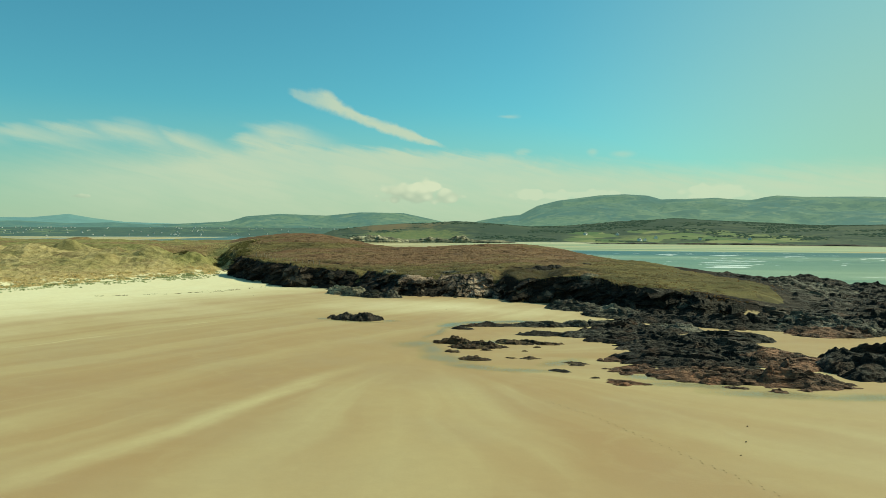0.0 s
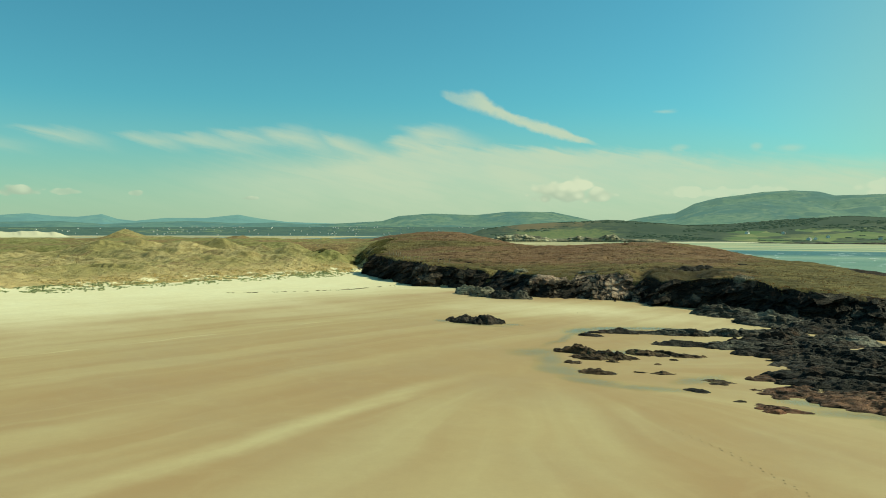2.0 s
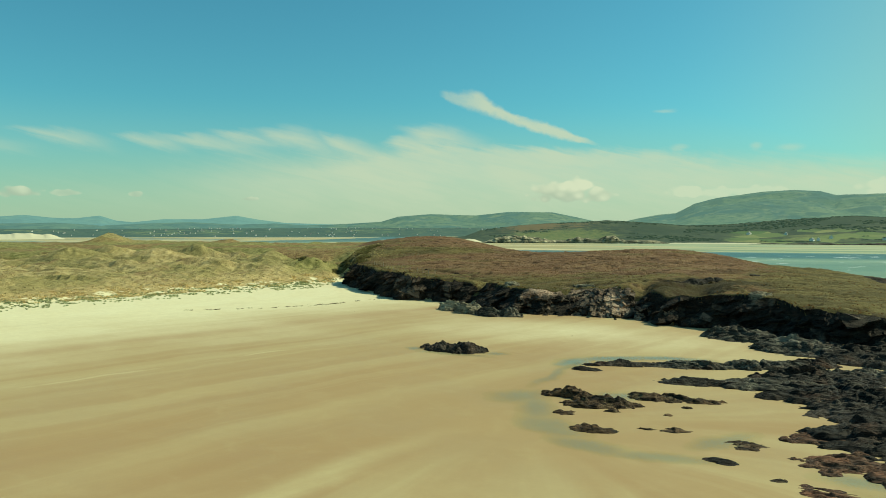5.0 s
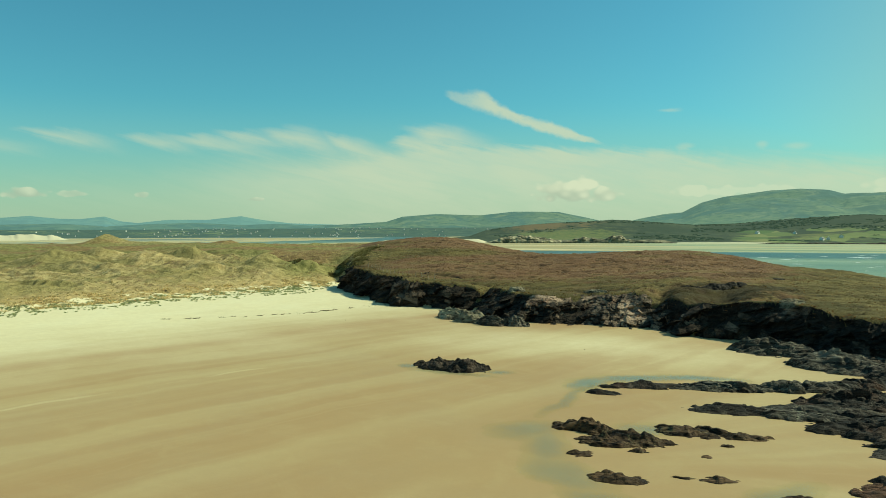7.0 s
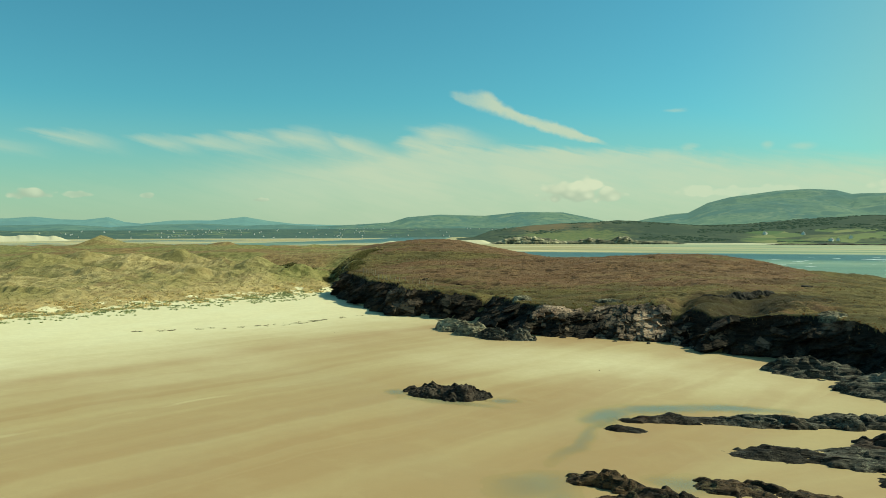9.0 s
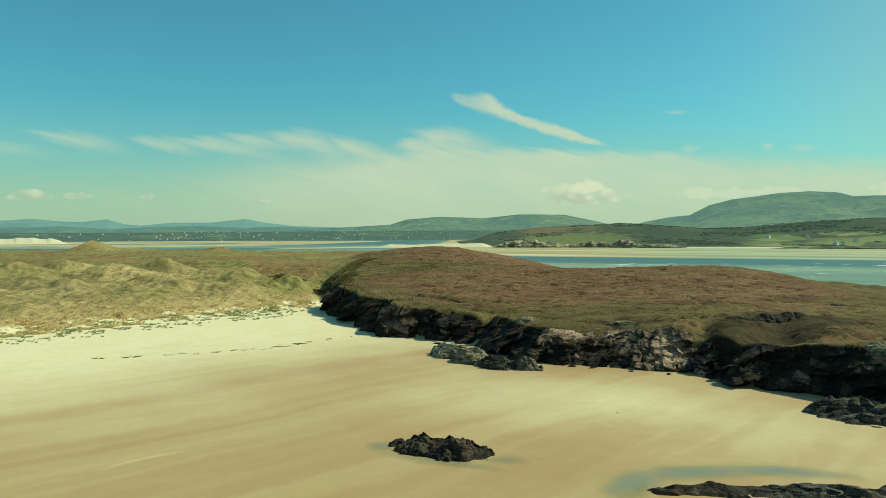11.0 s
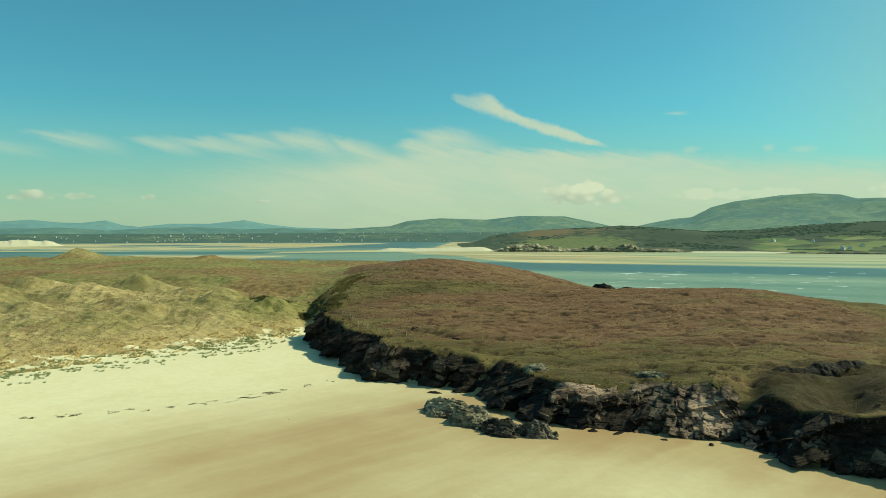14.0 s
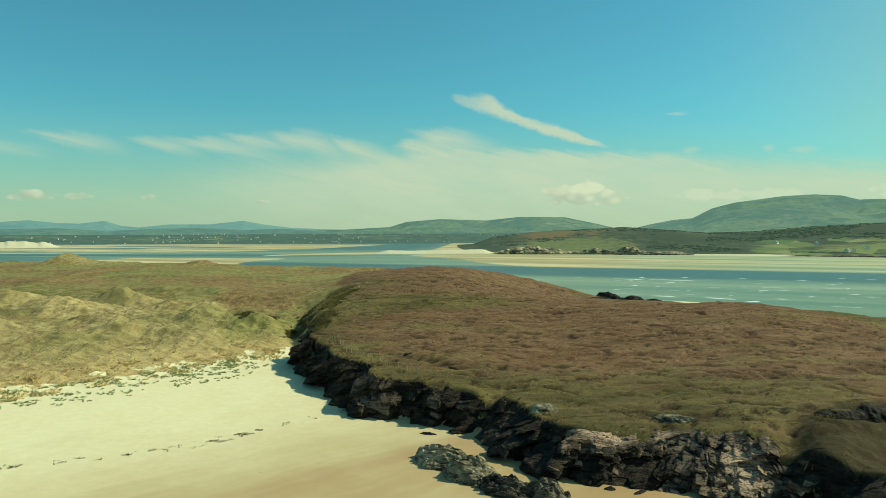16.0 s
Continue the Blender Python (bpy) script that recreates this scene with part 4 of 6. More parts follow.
# ---- far hills ----
def far_land(name, label, crest, near, far, mat, az0, az1, count, rows, seed, foot=-3.0, rough=0.12, kind="structure", **covers):
    """Hills seen across the bay: crest is a list of (degrees, metres); they rise from near to far and fall behind.
    covers: for each plant cover, spots of (direction, way up, half width, half depth, how much)."""
    a = np.radians(np.linspace(az0, az1, count))
    r = np.concatenate([np.linspace(0, 1, rows) ** 1.25, [1.03, 1.08]])
    aa, rr = np.meshgrid(a, r)
    top = np.interp(np.degrees(aa), [c[0] for c in crest], [c[1] for c in crest])
    start = near if np.isscalar(near) else np.interp(np.degrees(aa), [c[0] for c in near], [c[1] for c in near])
    dist = start + (far - start) * rr
    x, y = 10 + dist * np.sin(aa), -51 + dist * np.cos(aa)
    q = np.clip(rr, 0, 1)
    rise = q * q * (3 - 2 * q) if rough > 0.1 else q ** 0.8
    bump = (1.2 * fbm(x / 420, y / 420, seed, 4, 0.5) + 0.8 * ridged(x / 700, y / 500, seed + 9, 3, 0.5) - 1.15) * 2
    bump = np.minimum(bump, 0.15)
    z = foot + (top - foot) * rise * (1 + 0.9 * rough * bump * 4 * q * (1 - q)) + (top - foot) * 0.020 * bump * q
    z = np.where(rr > 1, z - (rr - 1) * 900, z)
    z = np.where(rr == 0, foot - 3, z)
    me, _ = grid_mesh(name, x, y, z)
    across = 784 + 1357.9 * np.tan(aa + radians(2.88))       # the direction, as crest() names it
    for kind_of, spots in covers.items():
        attribute(me, kind_of, sum(k * np.exp(-((across - c) / w) ** 2 - ((q - v) / h) ** 2) for c, v, w, h, k in spots))
    return tagged(part(name, me, mat), label, "hill", kind=kind)


def az16(px):
    return math.degrees(math.atan((px - 784) / 1357.9)) - 2.88


def crest(dist, pairs):
    """Heights of a skyline from (picture column, row) pairs that name directions."""
    return [(az16(c), 35.2 + dist * math.cos(math.atan((c - 784) / 1357.9)) * (413.2 - r) / 1357.9) for c, r in pairs]


# bluish, muted base colours carry painted haze besides the emission
HILL_BLUE = mat_far("haze-blue distant mountain", (0.022, 0.052, 0.066), (0.045, 0.080, 0.070), (0.070, 0.100, 0.070), (0.16, 0.31, 0.34), 0.86, 0.0022)
HILL_FOOT = mat_far("haze-tinted foothill", (0.020, 0.046, 0.052), (0.048, 0.075, 0.055), (0.085, 0.105, 0.065), (0.14, 0.27, 0.28), 0.64, 0.003)
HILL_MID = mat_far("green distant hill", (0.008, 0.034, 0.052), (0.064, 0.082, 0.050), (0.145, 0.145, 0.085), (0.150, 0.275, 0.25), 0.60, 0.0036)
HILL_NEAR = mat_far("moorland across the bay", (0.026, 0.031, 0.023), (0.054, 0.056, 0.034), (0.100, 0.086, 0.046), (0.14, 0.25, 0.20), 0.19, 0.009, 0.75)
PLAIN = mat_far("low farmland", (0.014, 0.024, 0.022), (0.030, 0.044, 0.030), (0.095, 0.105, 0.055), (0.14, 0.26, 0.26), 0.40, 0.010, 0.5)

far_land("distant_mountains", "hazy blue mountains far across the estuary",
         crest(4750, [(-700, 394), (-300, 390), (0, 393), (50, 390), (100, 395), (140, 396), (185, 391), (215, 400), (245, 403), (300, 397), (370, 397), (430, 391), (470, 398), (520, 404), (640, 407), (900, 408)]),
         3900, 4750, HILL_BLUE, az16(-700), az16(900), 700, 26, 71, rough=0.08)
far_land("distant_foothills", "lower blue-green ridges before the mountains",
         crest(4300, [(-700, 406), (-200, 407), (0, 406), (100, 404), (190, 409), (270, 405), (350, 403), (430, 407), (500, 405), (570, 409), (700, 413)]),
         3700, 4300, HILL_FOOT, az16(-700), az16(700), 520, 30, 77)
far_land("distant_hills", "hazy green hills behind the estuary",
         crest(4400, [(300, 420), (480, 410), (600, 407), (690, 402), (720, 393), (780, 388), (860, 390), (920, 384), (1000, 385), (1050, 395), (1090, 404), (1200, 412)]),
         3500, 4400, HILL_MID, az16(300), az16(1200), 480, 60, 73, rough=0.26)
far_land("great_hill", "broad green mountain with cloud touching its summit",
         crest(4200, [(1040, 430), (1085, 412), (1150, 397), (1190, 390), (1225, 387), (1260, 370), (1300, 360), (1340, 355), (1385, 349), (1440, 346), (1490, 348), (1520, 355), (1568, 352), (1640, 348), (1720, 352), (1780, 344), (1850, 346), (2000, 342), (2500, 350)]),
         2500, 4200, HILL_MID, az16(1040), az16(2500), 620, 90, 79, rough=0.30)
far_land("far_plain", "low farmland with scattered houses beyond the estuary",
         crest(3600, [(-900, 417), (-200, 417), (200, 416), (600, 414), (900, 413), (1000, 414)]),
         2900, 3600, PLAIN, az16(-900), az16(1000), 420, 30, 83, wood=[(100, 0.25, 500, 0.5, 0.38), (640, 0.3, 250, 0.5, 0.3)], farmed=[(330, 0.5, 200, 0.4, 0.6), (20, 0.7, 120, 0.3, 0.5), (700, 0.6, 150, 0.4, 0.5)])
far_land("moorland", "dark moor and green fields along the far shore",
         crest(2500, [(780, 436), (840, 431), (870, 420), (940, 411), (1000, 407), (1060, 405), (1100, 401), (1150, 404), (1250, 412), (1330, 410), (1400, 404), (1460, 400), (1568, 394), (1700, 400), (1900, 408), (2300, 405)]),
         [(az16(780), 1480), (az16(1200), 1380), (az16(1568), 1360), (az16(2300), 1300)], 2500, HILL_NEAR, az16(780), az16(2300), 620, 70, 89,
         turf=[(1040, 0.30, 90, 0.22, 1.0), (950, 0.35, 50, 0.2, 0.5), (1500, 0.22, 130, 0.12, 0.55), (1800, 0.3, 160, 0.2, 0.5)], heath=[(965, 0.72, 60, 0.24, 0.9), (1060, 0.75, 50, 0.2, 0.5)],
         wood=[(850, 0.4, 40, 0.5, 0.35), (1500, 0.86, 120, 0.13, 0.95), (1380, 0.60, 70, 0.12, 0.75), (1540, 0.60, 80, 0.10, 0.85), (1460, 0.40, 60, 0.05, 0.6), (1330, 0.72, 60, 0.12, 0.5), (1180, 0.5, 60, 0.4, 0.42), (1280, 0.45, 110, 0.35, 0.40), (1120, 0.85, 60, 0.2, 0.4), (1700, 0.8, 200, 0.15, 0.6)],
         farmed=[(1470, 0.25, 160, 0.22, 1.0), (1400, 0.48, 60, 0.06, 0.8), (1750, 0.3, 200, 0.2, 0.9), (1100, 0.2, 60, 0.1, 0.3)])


# ---- rocks ----
STRIKE = -14.0                      # the beds run nearly east, a little towards the sea


def strata(x, y, seed, size=1.0, heap=False):
    """Broken rock, about 0 to 1: long dipping beds split by joints, or a heap of angular blocks."""
    c, s = math.cos(radians(STRIKE)), math.sin(radians(STRIKE))
    u, v = (x * c + y * s) / size, (-x * s + y * c) / size
    if heap:
        total = 0.25 + 0.30 * fbm(x / 2.6, y / 2.0, seed, 2)
        cells = ((2.4, 1.8, 0.34, -0.2), (1.2, 1.0, 0.36, -0.2), (0.6, 0.55, 0.18, 0.0))
    else:
        v = v + 2.2 * (fbm(x / 13, y / 13, seed + 5, 2) - 0.5)
        total = 0.12 + 0.60 * ridged(u / 19.0, v / 5.2, seed, 2, 0.40)
        cells = ((8.0, 2.3, 0.42, 0.30), (3.4, 1.1, 0.28, -0.25), (1.5, 0.6, 0.15, 0.15), (0.7, 0.35, 0.05, 0.0))
    for k, (long, wide, amp, tilt) in enumerate(cells):
        shear = 0.0 if heap else 0.15 * v / wide
        high, rise = facets(u / long + shear + 0.4 * vnoise(u / 3, v / 2, seed + 61 + k), v / wide + 0.5 * vnoise(u / 4, v / 3, seed + 71 + k), seed + 31 * k, tilt, 0.75)
        calm = (0.25 + 1.2 * step(vnoise(u / 8, v / 4, seed + 19 + k), 0.25, 0.75)) if not heap else 1.0
        total = total + calm * (1.0 if size == 1.0 else 0.75) * amp * (high - 0.5 + 0.85 * rise)
    if not heap:
        split = 1 - np.abs(2 * vnoise(u / 9, v / 1.7, seed + 91) - 1)         # open joints along the beds
        joint = 1 - np.abs(2 * vnoise(u / 2.4 + 0.3 * v, v / 6, seed + 93) - 1)
        total = total - 0.34 * step(split, 0.86, 0.97) - 0.16 * step(joint, 0.90, 0.98)
    return total + 0.03 * (fbm(x / 0.6, y / 0.6, seed + 13, 3, 0.6) - 0.5)


def outcrop(name, label, blobs, height, seed, res=0.25, rag=1.0, group="rocks on the beach", sink=0.28, mat=None, inland=False, level=None, heap=False):
    """One outcrop; blobs: (x, y, half length, half width, degrees, how high). A large one is split into its slabs."""
    mx, my = sum(b[0] for b in blobs) / len(blobs), sum(b[1] for b in blobs) / len(blobs)
    cs, sn = math.cos(radians(STRIKE)), math.sin(radians(STRIKE))
    spans = [((b[0] - mx) * cs + (b[1] - my) * sn, -(b[0] - mx) * sn + (b[1] - my) * cs, max(b[2], b[3]) + 2) for b in blobs]
    gu, gv = np.meshgrid(np.arange(min(a - r for a, _, r in spans), max(a + r for a, _, r in spans), res), np.arange(min(b - r for _, b, r in spans), max(b + r for _, b, r in spans), 0.85 * res))
    px, py = mx + gu * cs - gv * sn, my + gu * sn + gv * cs
    size = min(1.0, min(b[3] for b in blobs) / 2.2)
    wx = px + rag * 3.0 * size * (fbm(px / 3.2, py / 2.4, seed + 21, 4, 0.6) - 0.5)
    wy = py + rag * 2.6 * size * (fbm(px / 2.6, py / 1.4, seed + 23, 4, 0.6) - 0.5)
    high, rise = facets(px / (2.2 * size) + 0.3 * fbm(px, py, seed + 43, 2), py / (1.0 * size) + 0.3 * fbm(px, py, seed + 45, 2), seed + 41, 0.0, 0.5)
    chip = rag * 0.26 * (high - 0.55 + 0.7 * rise)
    ms = []
    for bx, by, a, b, turn, tall in blobs:
        c, s = math.cos(radians(turn)), math.sin(radians(turn))
        u, v = ((wx - bx) * c + (wy - by) * s) / a, (-(wx - bx) * s + (wy - by) * c) / b
        ms.append(tall * np.clip(1.05 - u * u - v * v + chip, 0, 1) ** 0.55)
    ms = np.array(ms)
    m, own = ms.max(0), ms.argmax(0)
    base = ground_height(px, py)[0] if inland else beach_height(px, py) if level is None else np.full(px.shape, level)
    flat = 1 - 0.15 * (len(blobs) < 4)                        # small rocks are less deeply cut
    z = base - sink + m * height * (0.22 + 0.95 * (flat * strata(px, py, seed, 1.0 if heap or max(b[2] for b in blobs) > 6 else 0.6, heap) + (1 - flat) * 0.45))
    bed = 0.13 + 0.09 * height                                # beds break off in ledges
    q = (z - base + 0.05 * px - 0.09 * py + 0.25 * fbm(px / 5, py / 5, seed + 81, 2)) / bed
    ledge = (np.floor(q) + step(q - np.floor(q), 0.70, 1.0) - q) * bed
    z = z + (0.0 if heap else 0.60) * ledge * step(z - base, 0.0, 0.5 * bed)
    z = np.where(m <= 0, base - 1.0, z)
    z[:, 1:-1] = 0.60 * z[:, 1:-1] + 0.20 * (z[:, :-2] + z[:, 2:])        # edges are a little worn
    z[1:-1] = 0.84 * z[1:-1] + 0.08 * (z[:-2] + z[2:])
    up = z > base - 0.10
    keep = up[:-1, :-1] | up[1:, :-1] | up[:-1, 1:] | up[1:, 1:]
    groups, crumbs = separate(np.where(keep, own[:-1, :-1] if len(blobs) > 3 else 0, -1))
    if len(groups) == 1:
        return tagged(rock_piece(name, px, py, z, groups[0], None, mat), label, "rock", group)
    thing = tagged(new(name), label, "rock", group)
    for k in groups:
        cell = own[:-1, :-1][k]
        rock_piece("slab", px, py, z, k, thing, mat[int(cell[0])] if isinstance(mat, list) else mat)
    if len(blobs) > 3 and crumbs.any():
        tagged(rock_piece("rubble", px, py, z, crumbs, thing, mat[0] if isinstance(mat, list) else mat), kind="stuff")
    return thing


def rock_piece(name, px, py, z, k, parent, mat=None):
    me, _ = grid_mesh(name, px, py, z, k)
    me.polygons.foreach_set("use_smooth", np.zeros(len(me.polygons), bool))
    return part(name, me, mat or ROCK, parent)


def separate(kinds, least=30):
    """Masks of the connected patches of equal kind (0 and up), the largest first, and one of all the crumbs."""
    ny, nx = kinds.shape
    lab = np.zeros(ny * nx, np.int32).tolist()
    flat = kinds.ravel().tolist()
    sizes = [0]
    for start in np.flatnonzero(kinds.ravel() >= 0).tolist():
        if lab[start]:
            continue
        sizes.append(0)
        mark, kind, todo = len(sizes) - 1, flat[start], [start]
        lab[start] = mark
        while todo:
            c = todo.pop()
            sizes[mark] += 1
            y, x = divmod(c, nx)
            for q in ((c - 1) if x else -1, (c + 1) if x < nx - 1 else -1, c - nx, (c + nx) if y < ny - 1 else -1):
                if q >= 0 and not lab[q] and flat[q] == kind:
                    lab[q] = mark
                    todo.append(q)
    lab = np.array(lab).reshape(ny, nx)
    order = sorted(range(1, len(sizes)), key=lambda k: -sizes[k])
    large = [k for k in order if sizes[k] >= least] or order[:1]
    small = np.isin(lab, [k for k in order if k not in set(large)])
    return [lab == k for k in large], small


outcrop("lone_rock", "low dark jagged rock alone on wet sand", [(3.9, -1.7, 4.2, 3.1, -24, 1.0), (8.0, -3.7, 4.3, 2.9, -20, 1.0), (6.0, -1.6, 2.8, 3.0, 0, 0.9)], 2.3, 101, 0.12, 1.3, heap=True)
outcrop("rock_strip", "long dark ridge of rock beside a tide pool", [(35, -14, 8, 1.8, 4, 0.85), (46, -14.6, 8, 2.3, -2, 1.0), (57, -14, 8, 2.8, 6, 1.2), (65, -12.2, 6, 2.8, 10, 1.05)], 1.9, 105, 0.2, 0.8, mat=[ROCK, SLABS, SLABS, ROCK])
outcrop("flat_rock", "small flat dark rock in wet sand", [(27.6, -18.8, 2.7, 1.4, -12, 0.8)], 1.4, 107, 0.16, 0.6)
outcrop("rock_shelf", "dark stepped shelf of rock on the sand", [(43, -27.5, 7, 3.0, -8, 0.9), (52, -29, 9, 4.0, -6, 1.1), (62, -25, 12, 5.0, -6, 1.15), (72, -22, 8, 4.5, -14, 1.1)], 1.9, 111, 0.22, mat=[ROCK, SLABS, ROCK, SLABS])
outcrop("rock_platform", "broad dark broken rock platform with rusty seaward edge",
        [(60, -38, 13, 6.5, -16, 1.2), (66, -50, 16, 9, -20, 1.25), (58, -60, 13, 8, -18, 1.0), (56, -72, 11, 6.5, -16, 0.9), (64, -76, 10, 6, -20, 1.0), (74, -62, 9, 8, -30, 1.15), (78, -36, 9, 5, -20, 1.0)], 2.1, 117, 0.22, mat=[ROCK, ROCK, ROCK, RUSTY, RUSTY, RUSTY, ROCK])
outcrop("weedy_rock", "low brown rock ringed by shallow water", [(22.5, -38.4, 4.8, 1.7, -30, 1.0), (27.0, -42.4, 4.2, 2.0, -16, 1.0), (24.0, -43.2, 4.2, 1.9, -12, 0.8)], 1.7, 223, 0.15, 1.4, mat=WEEDY, heap=True)
outcrop("weedy_rock", "low brown rock beside shallow water", [(34.0, -38.6, 4.2, 2.6, -6, 0.9), (39.0, -40.5, 3.6, 1.6, -10, 0.65)], 1.5, 125, 0.16, 1.4, mat=WEEDY, heap=True)
outcrop("flat_rock", "low dark rock half sunk in sand", [(22.6, -55.0, 2.9, 1.9, -24, 0.85)], 1.3, 129, 0.14, 1.1, mat=WEEDY, heap=True)
outcrop("flat_rock", "low dark rock half sunk in sand", [(28.6, -54.6, 2.0, 0.7, -6, 0.6), (32.0, -55.2, 2.2, 1.0, -8, 0.75)], 1.1, 131, 0.14, 1.2, mat=WEEDY, heap=True)
outcrop("flat_rock", "rounded dark rock half sunk in sand", [(33.6, -66.2, 2.0, 1.2, -30, 0.9)], 1.0, 133, 0.14, 0.4)
outcrop("flat_rock", "crumbling brown rock half sunk in sand", [(38.6, -61.0, 3.2, 1.8, -20, 0.62)], 1.1, 135, 0.14, 1.5, mat=WEEDY)
outcrop("flat_rock", "small brown rock in wet sand", [(37.0, -71.8, 1.3, 0.7, -10, 0.7)], 0.9, 137, 0.12, 1.0, mat=WEEDY)
outcrop("rusty_rock", "low rusty-brown cracked slab on wet sand", [(40.6, -75.0, 3.4, 2.0, -28, 0.8)], 1.3, 139, 0.16, 0.9, mat=RUSTY)
outcrop("rusty_rock", "low rusty-brown cracked slab on wet sand", [(47.5, -57.6, 4.2, 2.2, -16, 0.8), (45.8, -66.5, 4.4, 3.0, -22, 0.85)], 1.5, 141, 0.2, 1.0, mat=RUSTY)
r = random.Random(41)
for bx, by, ln in ((43.6, -58.2, 1.8), (49.6, -56.6, 1.6), (43.2, -69.4, 1.7), (47.0, -70.6, 2.0), (39.0, -76.8, 1.5), (51.5, -74.5, 1.8), (54.6, -80.2, 2.0), (59.2, -83.0, 1.9), (63.4, -82.4, 1.7), (67.5, -79.6, 1.8), (49.0, -63.2, 1.5), (41.6, -64.8, 1.1), (33.0, -47.6, 1.3), (20.6, -47.6, 1.7), (26.4, -46.4, 1.6), (36.6, -44.0, 1.2), (31.6, -37.0, 1.2)):
    outcrop("rusty_rock" if by < -50 else "weedy_rock", "broken rusty-brown block at the platform's edge" if by < -50 else "low brown weed-covered block beside shallow water", [(bx, by, ln, ln * r.uniform(0.45, 0.6), r.uniform(-35, 10), 0.8)], r.uniform(0.9, 1.3), 800 + int(9 * bx), 0.14, 1.3, mat=RUSTY if by < -50 else WEEDY, heap=True)
outcrop("tall_rock", "tall dark rock mass at the water's edge", [(84.5, -69, 9.5, 7, -20, 1.25), (97, -66, 11, 9, -10, 1.35), (80, -75, 5, 3.5, 0, 0.8)], 3.7, 147, 0.28)
outcrop("rock_apron", "wide dark rock apron below the grassy headland",
        [(65.5, 19.5, 6.5, 8, 40, 0.95), (72, 6, 9, 9, 30, 0.95), (81, -5, 11, 10, -10, 0.95), (93, -14, 13, 10, -20, 1.1), (110, -22, 15, 12, -16, 1.25), (128, -20, 16, 13, 20, 1.3), (104, -30, 9, 6, -16, 0.8)], 3.0, 151, 0.3, mat=[SLABS, SLABS, ROCK, ROCK, SLABS, ROCK, RUSTY])
outcrop("rock_apron", "dark wave-cut rocks along the headland's seaward shore",
        [(150, 4, 16, 13, 40, 1.2), (168, 26, 18, 12, 45, 1.2), (188, 52, 20, 12, 50, 1.1), (204, 84, 20, 10, 65, 1.0), (212, 130, 26, 8, 85, 0.9)], 3.2, 157, 0.45)
outcrop("seaward_rocks", "black jointed rocks at the headland's seaward end",
        [(128, 2, 13, 9, 30, 1.0), (142, 22, 16, 11, 50, 1.1), (152, 50, 18, 11, 60, 1.0), (163, 84, 20, 10, 72, 1.0), (172, 120, 22, 9, 75, 0.9), (165, 38, 16, 12, 50, 1.0), (180, 74, 18, 11, 60, 0.9), (190, 112, 18, 10, 75, 0.9)], 2.6, 159, 0.45, 1.0, "rocks on the headland", 0.5, [ROCK, ROCK, SLABS, ROCK, ROCK, ROCK, SLABS, ROCK], True)
outcrop("hollow_rock", "dark ledges of rock in a hollow of the heath", [(64.5, 68, 4, 1.0, 8, 0.9), (70, 69.5, 4.5, 1.2, 12, 1.0), (75.5, 71, 3.5, 1.0, 10, 0.9), (68, 65, 3.4, 0.8, 15, 0.8)], 1.2, 160, 0.2, 1.0, "rocks on the headland", 0.25, ROCK, True)
outcrop("fallen_slab", "domed grey lichened slab at the cliff's foot", [(4.4, 65, 5.6, 4.2, -62, 1.0), (8.6, 59, 5.6, 4.0, -58, 1.0)], 3.4, 161, 0.16, 0.6, mat=GREY)
outcrop("fallen_slab", "dark cracked rock with pale flecks at the cliff's foot", [(13.6, 52.6, 4.0, 3.2, -30, 1.0), (18.4, 51.4, 3.8, 2.8, -12, 0.85)], 3.3, 162, 0.15, 1.0, mat=SLABS)
outcrop("boulder", "rounded brown boulder on the sand by the cliff", [(-17.9, 101.0, 2.9, 1.8, -10, 1.0)], 3.0, 163, 0.14, 0.3, mat=WEEDY)
outcrop("boulder", "small dark boulder on the sand by the cliff", [(-14.4, 101.2, 1.5, 1.1, 0, 0.9)], 2.2, 165, 0.14, 0.3)
outcrop("boulder", "small dark boulder at the cliff's foot", [(1.0, 80.6, 1.7, 0.8, -20, 0.8)], 1.1, 167, 0.14, 0.5)
for i, (bx, by) in enumerate([(24.5, 54.2), (27.2, 52.6), (31.0, 51.6), (37.5, 48.6), (44.0, 46.6), (50.4, 43.6), (53.0, 41.0), (57.0, 35.6)]):
    outcrop("boulder", "small dark fallen boulder at the cliff's foot", [(bx + 0.6, by + 1.6, 0.7 + 0.4 * (i % 3), 0.5 + 0.25 * (i % 2), 20 * i, 0.8)], 1.1, 170 + 2 * i, 0.14, 0.4, "boulders at the cliff's foot")


for label, blob, tall, mat in (
        ("pale lichened rock knob at the cliff's edge", (20.2, 73.5, 2.6, 1.8, -10, 1.0), 1.9, GREY),
        ("grey rock showing through the heath", (39.5, 68, 3.4, 1.6, -30, 0.9), 1.3, GREY),
        ("pale cracked rock beside a grassy gully", (73.5, 31, 2.2, 3.6, -30, 1.0), 1.3, GREY),
        ("dark rock in the turf of the headland", (80, 43, 3.6, 1.2, 10, 0.8), 1.4, ROCK),
        ("small dark rock in the heath", (4.5, 103, 1.3, 0.8, 0, 0.9), 1.1, ROCK),
        ("small dark rock in the heath", (-6, 116, 1.0, 0.7, 20, 0.9), 1.0, ROCK),
        ("small dark rock in the heath", (96, 96, 1.8, 0.9, 0, 0.9), 1.1, ROCK)):
    outcrop("heath_rock", label, [blob], tall, int(300 + 3 * blob[0] + blob[1]), 0.16, 0.8, "rocks on the headland", 0.2, mat, True)
